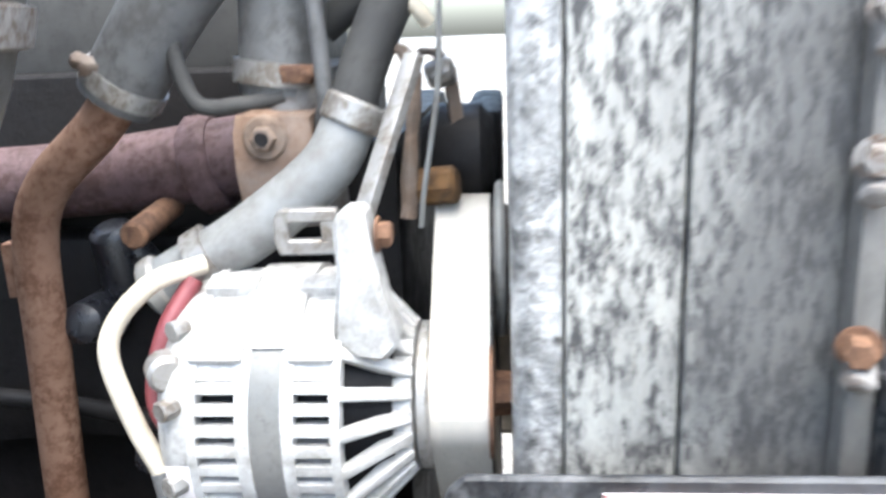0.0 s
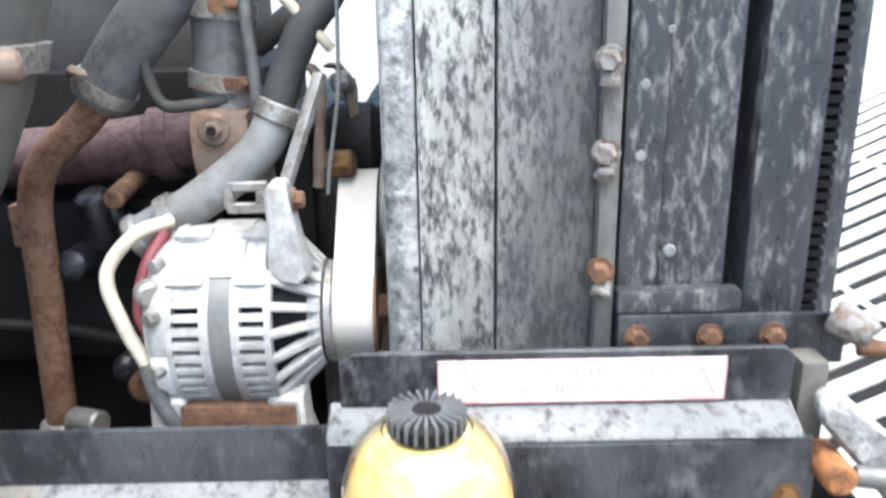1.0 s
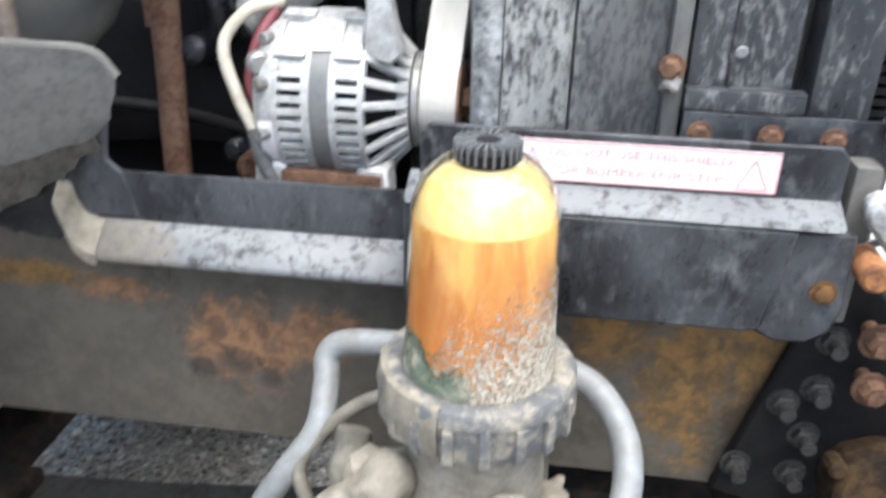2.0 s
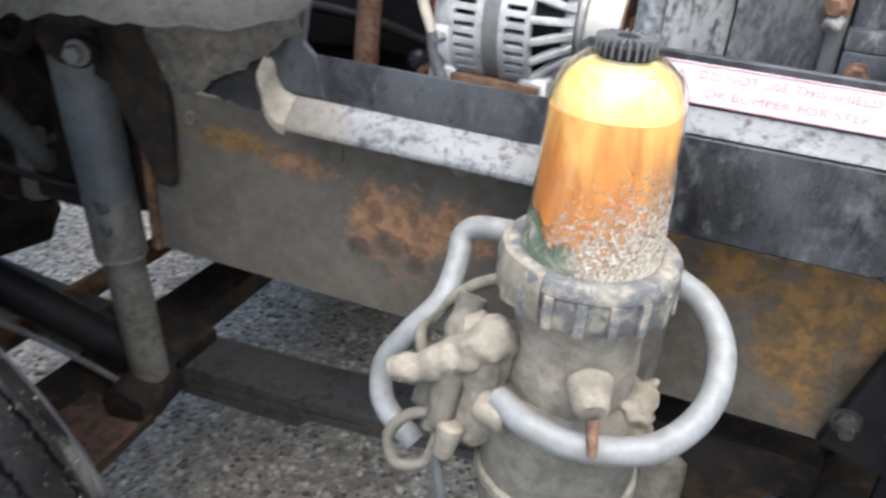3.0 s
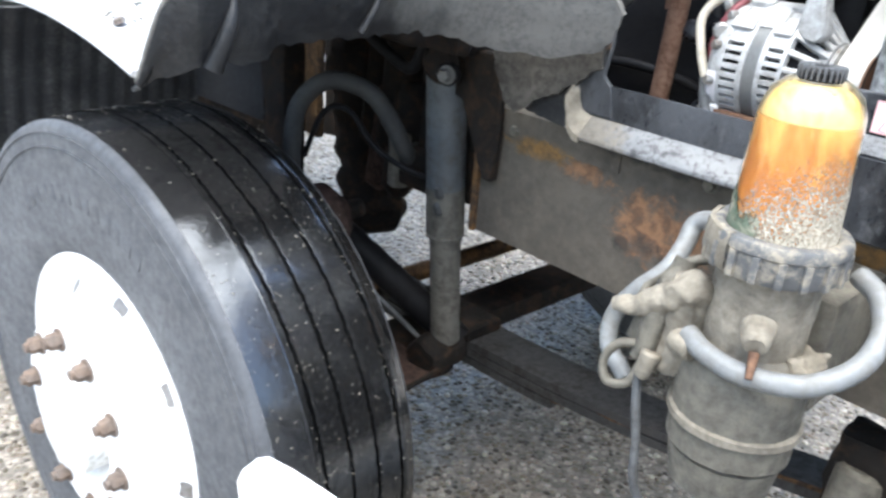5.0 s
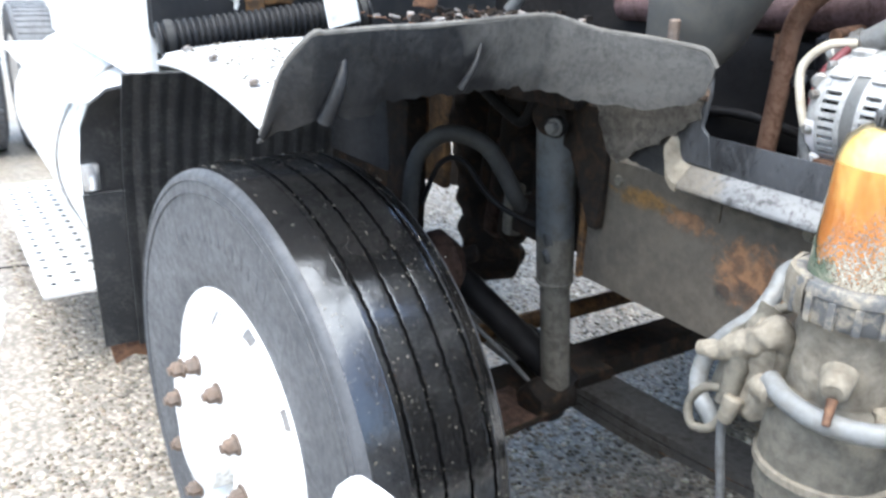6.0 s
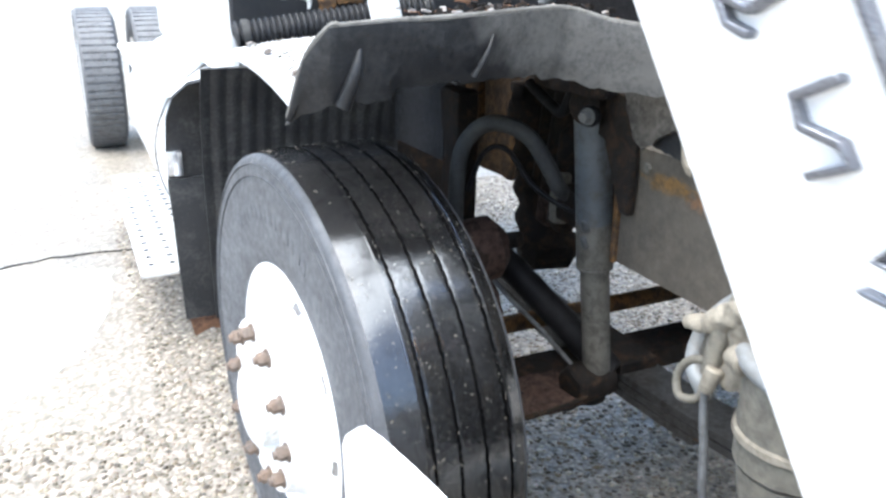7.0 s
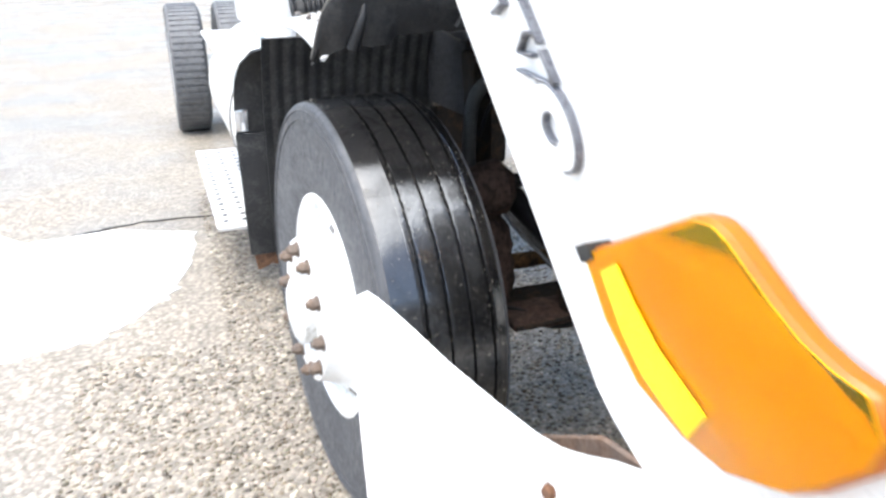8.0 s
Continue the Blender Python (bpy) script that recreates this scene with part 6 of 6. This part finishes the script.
def bumper():
    t = thing("front_bumper", (0.4, -0.2, 0.3), "white painted front bumper end", "bumper")
    prof = [(-0.18, 0.8), (-0.172, 0.82), (-0.155, 0.83), (-0.12, 0.828), (-0.06, 0.818), (0.0, 0.806), (0.085, 0.789), (0.2, 0.777), (0.3, 0.773), (0.35, 0.779), (0.4, 0.796), (0.45, 0.818), (0.5, 0.834), (0.6, 0.86), (0.8, 0.9)]
    rows = []
    for x, z in prof:
        f = x + 0.167
        y = -0.252 + 0.33 * f - 0.1 * f * f
        lean = 0.16 * max(0.0, 1 - f / 0.25)
        rows.append([(x, y + 0.02, z), (x, y, z - 0.008)] + [(x + lean * (k / 5) ** 1.3, y - 0.004 * k, z - 0.008 - 0.42 * k / 5) for k in range(1, 6)])
    part("skin", sheet(rows, 0.006), WHITE, t)
    part("hanger_arm", box(0.5, 0.84, 0.43, 0.446, 0.6, 0.95, 0.01), SOOT, t)
    # unseen beam across the front, added to darken the ground behind it
    part("cross_beam", box(0.78, 0.86, -0.03, 1.8, 0.36, 0.9, 0.03), WHITE, t)
    part("inner_bracket", slab([(0.12, 0.645), (0.36, 0.79), (0.46, 0.81), (0.46, 0.69), (0.12, 0.59)], "y", -0.035, -0.025, 0.003), OUTLET, t, "brown rusted inner bracket")
    part("fixing_bolt", hexbolt((0.36, -0.11, 0.72), (0.2, -1, 0.3), 0.01, 0.008), RUST, t)


bumper()


# ---- cab and rear ----
def rear():
    c = thing("truck_cab", (-2.4, 0.9, 1.2), "white truck cab side with dark underside", "cab")
    part("side_wall", box(-3.2, -1.6, -0.12, -0.08, 1.1, 2.7, 0.02), WHITE, c)
    part("firewall", box(-1.62, -1.57, -0.1, 1.9, 1.22, 2.4, 0.03), DIM_PLASTIC, c)
    part("far_wall", box(-3.2, -1.6, 1.84, 1.88, 1.22, 2.7, 0.02), WHITE, c)
    part("roof", box(-3.2, -1.6, -0.12, 1.88, 2.7, 2.74, 0.02), WHITE, c)
    part("rear_wall", box(-3.24, -3.2, -0.12, 1.88, 1.22, 2.72, 0.02), WHITE, c)
    part("windscreen", box(-1.6, -1.57, -0.02, 1.78, 2.4, 2.7, 0.005), RUBBER_DARK, c)
    part("floor_pan", box(-3.2, -1.6, -0.08, 1.84, 1.22, 1.28, 0.02), RUBBER_DARK, c)
    b = thing("bellows_hose", (-1.5, 0.1, 1.2), "dark ribbed bellows hose along the cab front", "hose")
    prof = []
    for i in range(34):
        prof += [(0.034, i * 0.016), (0.042, i * 0.016 + 0.005), (0.042, i * 0.016 + 0.01), (0.034, i * 0.016 + 0.015)]
    part("bellows", spin(prof, along((-1.44, -0.12, 1.235), (-1.36, 0.42, 1.305)), 18), DIM_PLASTIC, b)
    for f in (0.04, 0.93):
        p = Vector((-1.44, -0.12, 1.235)).lerp(Vector((-1.36, 0.42, 1.305)), f)
        part("hose_clamp", rod(p, p + Vector((0.002, 0.015, 0.002)), 0.0445, n=24), RUBBER_DARK, b)
    k = thing("cab_bracket", (-1.0, 0.0, 1.3), "pale upright bracket strap behind the liner", "bracket")
    part("strap", box(-0.004, 0.004, -0.03, 0.03, 0, 0.3, 0.002, m=pose(-0.72, 0.03, 1.33, 12, 0, 0)), WHITE_DIRTY, k)
    part("strap_box", box(-1.2, -1.1, 0.1, 0.35, 1.42, 1.6, 0.02), DUCT, k)
    part("rust_clamp", rough_up(box(-0.74, -0.735, 0.18, 0.23, 1.36, 1.42, 0.002), 0.01, 30, 3), RUST, k)
    part("pale_clip", tube([(-1.5, 0.02, 1.33), (-1.5, 0.07, 1.335), (-1.5, 0.1, 1.325), (-1.5, 0.1, 1.3)], [0.004, 0.007, 0.008, 0.004], 10), WHITE_DIRTY, k)
    for y, z, r in ((0.17, 1.3, 0.022), (0.24, 1.34, 0.04), (0.34, 1.36, 0.03)):
        part("rust_patch", rough_up(box(-1.565, -1.55, y - r, y + r, z - r * 0.8, z + r, 0.004), 0.01, 30, 3), OCHRE, k)
    part("return_hose", tube([(-0.6, 0.3, 1.36), (-0.55, 0.33, 1.42), (-0.5, 0.4, 1.45), (-0.45, 0.5, 1.4)], 0.012, 12), RUBBER_GREY, k)
    f = thing("fuel_tank", (-2.7, 0.1, 0.45), "white round fuel tank with steel strap", "fuel tank")
    part("shell", rod((-3.5, 0.08, 0.74), (-1.75, 0.08, 0.74), 0.355, n=48, r=0.03), WHITE, f)
    part("strap", rod((-2.3, 0.08, 0.74), (-2.27, 0.08, 0.74), 0.361, n=48), STEEL, f)
    part("hanger", box(-2.35, -2.25, 0.3, 0.446, 0.85, 1.08, 0.01), SOOT, f)
    s = thing("deck_plate", (-2.8, -0.2, 1.0), "white flat deck plate above the tank", "plate")
    part("plate", box(-3.55, -2.0, -0.285, 0.2, 1.098, 1.12, 0.005, m=pose(0, 0, -0.1)), WHITE_DIRTY, s)
    st = thing("cab_step", (-3.0, -0.22, 0.28), "perforated aluminium cab step hung from the tank", "step")
    part("tread_plate", box(-3.8, -2.25, -0.38, -0.12, 0.285, 0.3, 0.003), STEP_ALU, st)
    for x in (-3.4, -2.6):
        part("hanger", tube([(x, -0.14, 0.29), (x, -0.1, 0.34), (x, -0.02, 0.42)], 0.015, 10), STEP_ALU, st)
    for i in range(16):
        for j in range(3):
            x, y = -3.7 + i * 0.09, -0.335 + j * 0.08
            part("perforation", spin([(0.014, 0), (0.011, 0.002)], Matrix.Translation((x, y, 0.3)), 10), SOOT, st)
    for y0, y1 in ((-0.43, -0.14), (-0.04, 0.25)):
        t, m = tyre_thing("rear_tyre", -6.05, y0, y1, 0.515, 0.52, "dusty drive tyre at the back axle, paled grey for haze", "grey lugged tread", "rear dual tyres", skin=TYRE_DUST_HAZE, wall=TYRE_DUST_HAZE)
        for i in range(60):
            part("lug", box(0.515, 0.524, -0.018, 0.018, 0.03, y1 - y0 - 0.03, 0.004, m=m @ pose(0, 0, 0, 0, 0, 6 * i)), TYRE_DUST_HAZE, t)
        part("rim", spin([(0.3, 0.015), (0.28, 0.03), (0.26, 0.12), (0.1, 0.14)], m, 40), WHITE, t)


rear()


# ---- indicator lamp and badge on the hood ----
def hood_fittings():
    l = thing("turn_signal", (0.8, -0.24, 1.1), "amber turn signal lens on the white hood", "turn signal")
    o = [(0.647, 1.190), (0.723, 1.230), (0.780, 1.260), (0.799, 1.262), (0.811, 1.255), (0.843, 1.226), (0.865, 1.210), (0.886, 1.201), (0.910, 1.196), (0.919, 1.171), (0.910, 1.147), (0.874, 1.108), (0.846, 1.086), (0.794, 1.066), (0.749, 1.070), (0.699, 1.092), (0.665, 1.137)]
    mid = Vector((0.774, 1.161))

    def plate(outline, grow, lo, hi, r=0.0):
        """A plate on the hood's slanting skin, from lo to hi proud of it."""
        pts = [mid + (Vector(q) - mid) * grow for q in outline]
        bm = slab([tuple(q) for q in pts], "y", -hi, -lo, r)
        for v in bm.verts:
            v.co.y += hood_y(v.co.x, v.co.z)
        return bm
    part("lens", plate(o, 0.965, 0.0218, 0.0236, 0.0005), AMBER_LENS, l)
    part("rim", plate(o, 1.0, 0.0025, 0.0205, 0.004), LAMP_RIM, l, "amber lamp sides, toned darker against strong light")
    part("reflector", plate(o, 0.965, 0.0207, 0.0213), LAMP_BACK, l)
    part("bright_strip", plate([(0.675, 1.183), (0.698, 1.198), (0.714, 1.171), (0.736, 1.143), (0.781, 1.110), (0.759, 1.078), (0.734, 1.092), (0.712, 1.108), (0.691, 1.139)], 1.0, 0.0245, 0.026), YELLOW_FACET, l)
    part("inner_ridge", plate([(0.764, 1.234), (0.774, 1.232), (0.805, 1.161), (0.799, 1.161)], 1.0, 0.0214, 0.0216), LAMP_BACK, l)
    part("corner_cap", plate([(0.644, 1.194), (0.660, 1.202), (0.664, 1.190), (0.650, 1.181)], 1.0, 0.004, 0.026), RUBBER_DARK, l)
    n = thing("hood_badge", (0.6, -0.24, 1.3), "raised badge on the white hood, its shaded sides drawn as grey strokes", "badge")

    def stroke(points, w, material=BADGE_SHADE, h=0.007):
        """A raised strip of width w along the points on the hood's skin, grey for a letter's shaded side."""
        left, right = [], []
        for i, q in enumerate(points):
            a, b = Vector(points[max(i - 1, 0)]), Vector(points[min(i + 1, len(points) - 1)])
            side = (b - a).normalized().orthogonal() * w / 2
            left.append(tuple(Vector(q) + side))
            right.append(tuple(Vector(q) - side))
        bm = slab(left + right[::-1], "y", -h, 0.001, 0.0007)
        for v in bm.verts:
            v.co.y += hood_y(v.co.x, v.co.z)
        part("badge_side_stroke", bm, material, n)
    # shaded letter sides drawn as strips: a long foot bar along the row of shapes, the hooked and slanted shapes, and a
    # ring at the end
    stroke([(0.483, 1.597), (0.519, 1.522), (0.561, 1.429), (0.572, 1.405)], 0.0042)
    stroke([(0.574, 1.401), (0.598, 1.356), (0.602, 1.347)], 0.0042)
    stroke([(0.603, 1.343), (0.616, 1.318)], 0.0042)
    stroke([(0.483, 1.450), (0.493, 1.437), (0.508, 1.431), (0.524, 1.440)], 0.004)
    stroke([(0.493, 1.435), (0.497, 1.425), (0.508, 1.421)], 0.004)
    stroke([(0.550, 1.409), (0.529, 1.399), (0.533, 1.387), (0.551, 1.383), (0.556, 1.375), (0.536, 1.366)], 0.0042)
    stroke([(0.594, 1.355), (0.583, 1.354), (0.567, 1.338), (0.589, 1.337)], 0.0042)
    stroke([(0.561, 1.323), (0.584, 1.320), (0.602, 1.318)], 0.0026)
    ring_c, run, across = Vector((0.606, 1.282)), Vector((0.34, -0.94)), Vector((0.94, 0.34))
    turn = [(math.cos(2 * math.pi * k / 28), math.sin(2 * math.pi * k / 28)) for k in range(28)]
    outer = [ring_c + run * 0.037 * c + across * 0.026 * q for c, q in turn]
    inner = [ring_c - across * 0.004 + run * 0.013 * c + across * 0.011 * q for c, q in turn]
    bm = bmesh.new()
    loops = []
    for ring, h in ((outer, 0.0), (outer, 0.006), (inner, 0.006), (inner, 0.0)):
        loops.append([bm.verts.new((q[0], hood_y(q[0], q[1]) - h, q[1])) for q in ring])
    for a, b in zip(loops, loops[1:]):
        for k in range(28):
            bm.faces.new((a[k], a[(k + 1) % 28], b[(k + 1) % 28], b[k]))
    part("badge_ring", bm, WHITE, n, "pale ring face", smooth=30)
    stroke([tuple(ring_c + run * 0.0375 * math.cos(a) + across * 0.0265 * math.sin(a)) for a in [math.pi * (-0.08 + 1.12 * k / 14) for k in range(15)]], 0.003)
    stroke([tuple(ring_c - across * 0.004 + run * 0.0135 * math.cos(a) + across * 0.0115 * math.sin(a)) for a in [math.pi * (0.8 + 1.2 * k / 12) for k in range(13)]], 0.0026)


hood_fittings()


# ---- far side of the truck: unseen wheel and liner, added to block light ----
steer_wheel(1.69, 2.0)


def far_side():
    t = thing("unseen_far_liner", (-0.8, 1.8, 1.2), "unseen far wheel arch liner, added to shade the ground", "fender liner")
    part("arch", sheet([[(-0.783 + 0.62 * math.cos(a), y, 0.515 + 0.66 * math.sin(a)) for y in (1.35, 1.7, 2.05)] for a in [math.pi * k / 14 for k in range(15)]], 0.006), PLASTIC, t)


far_side()
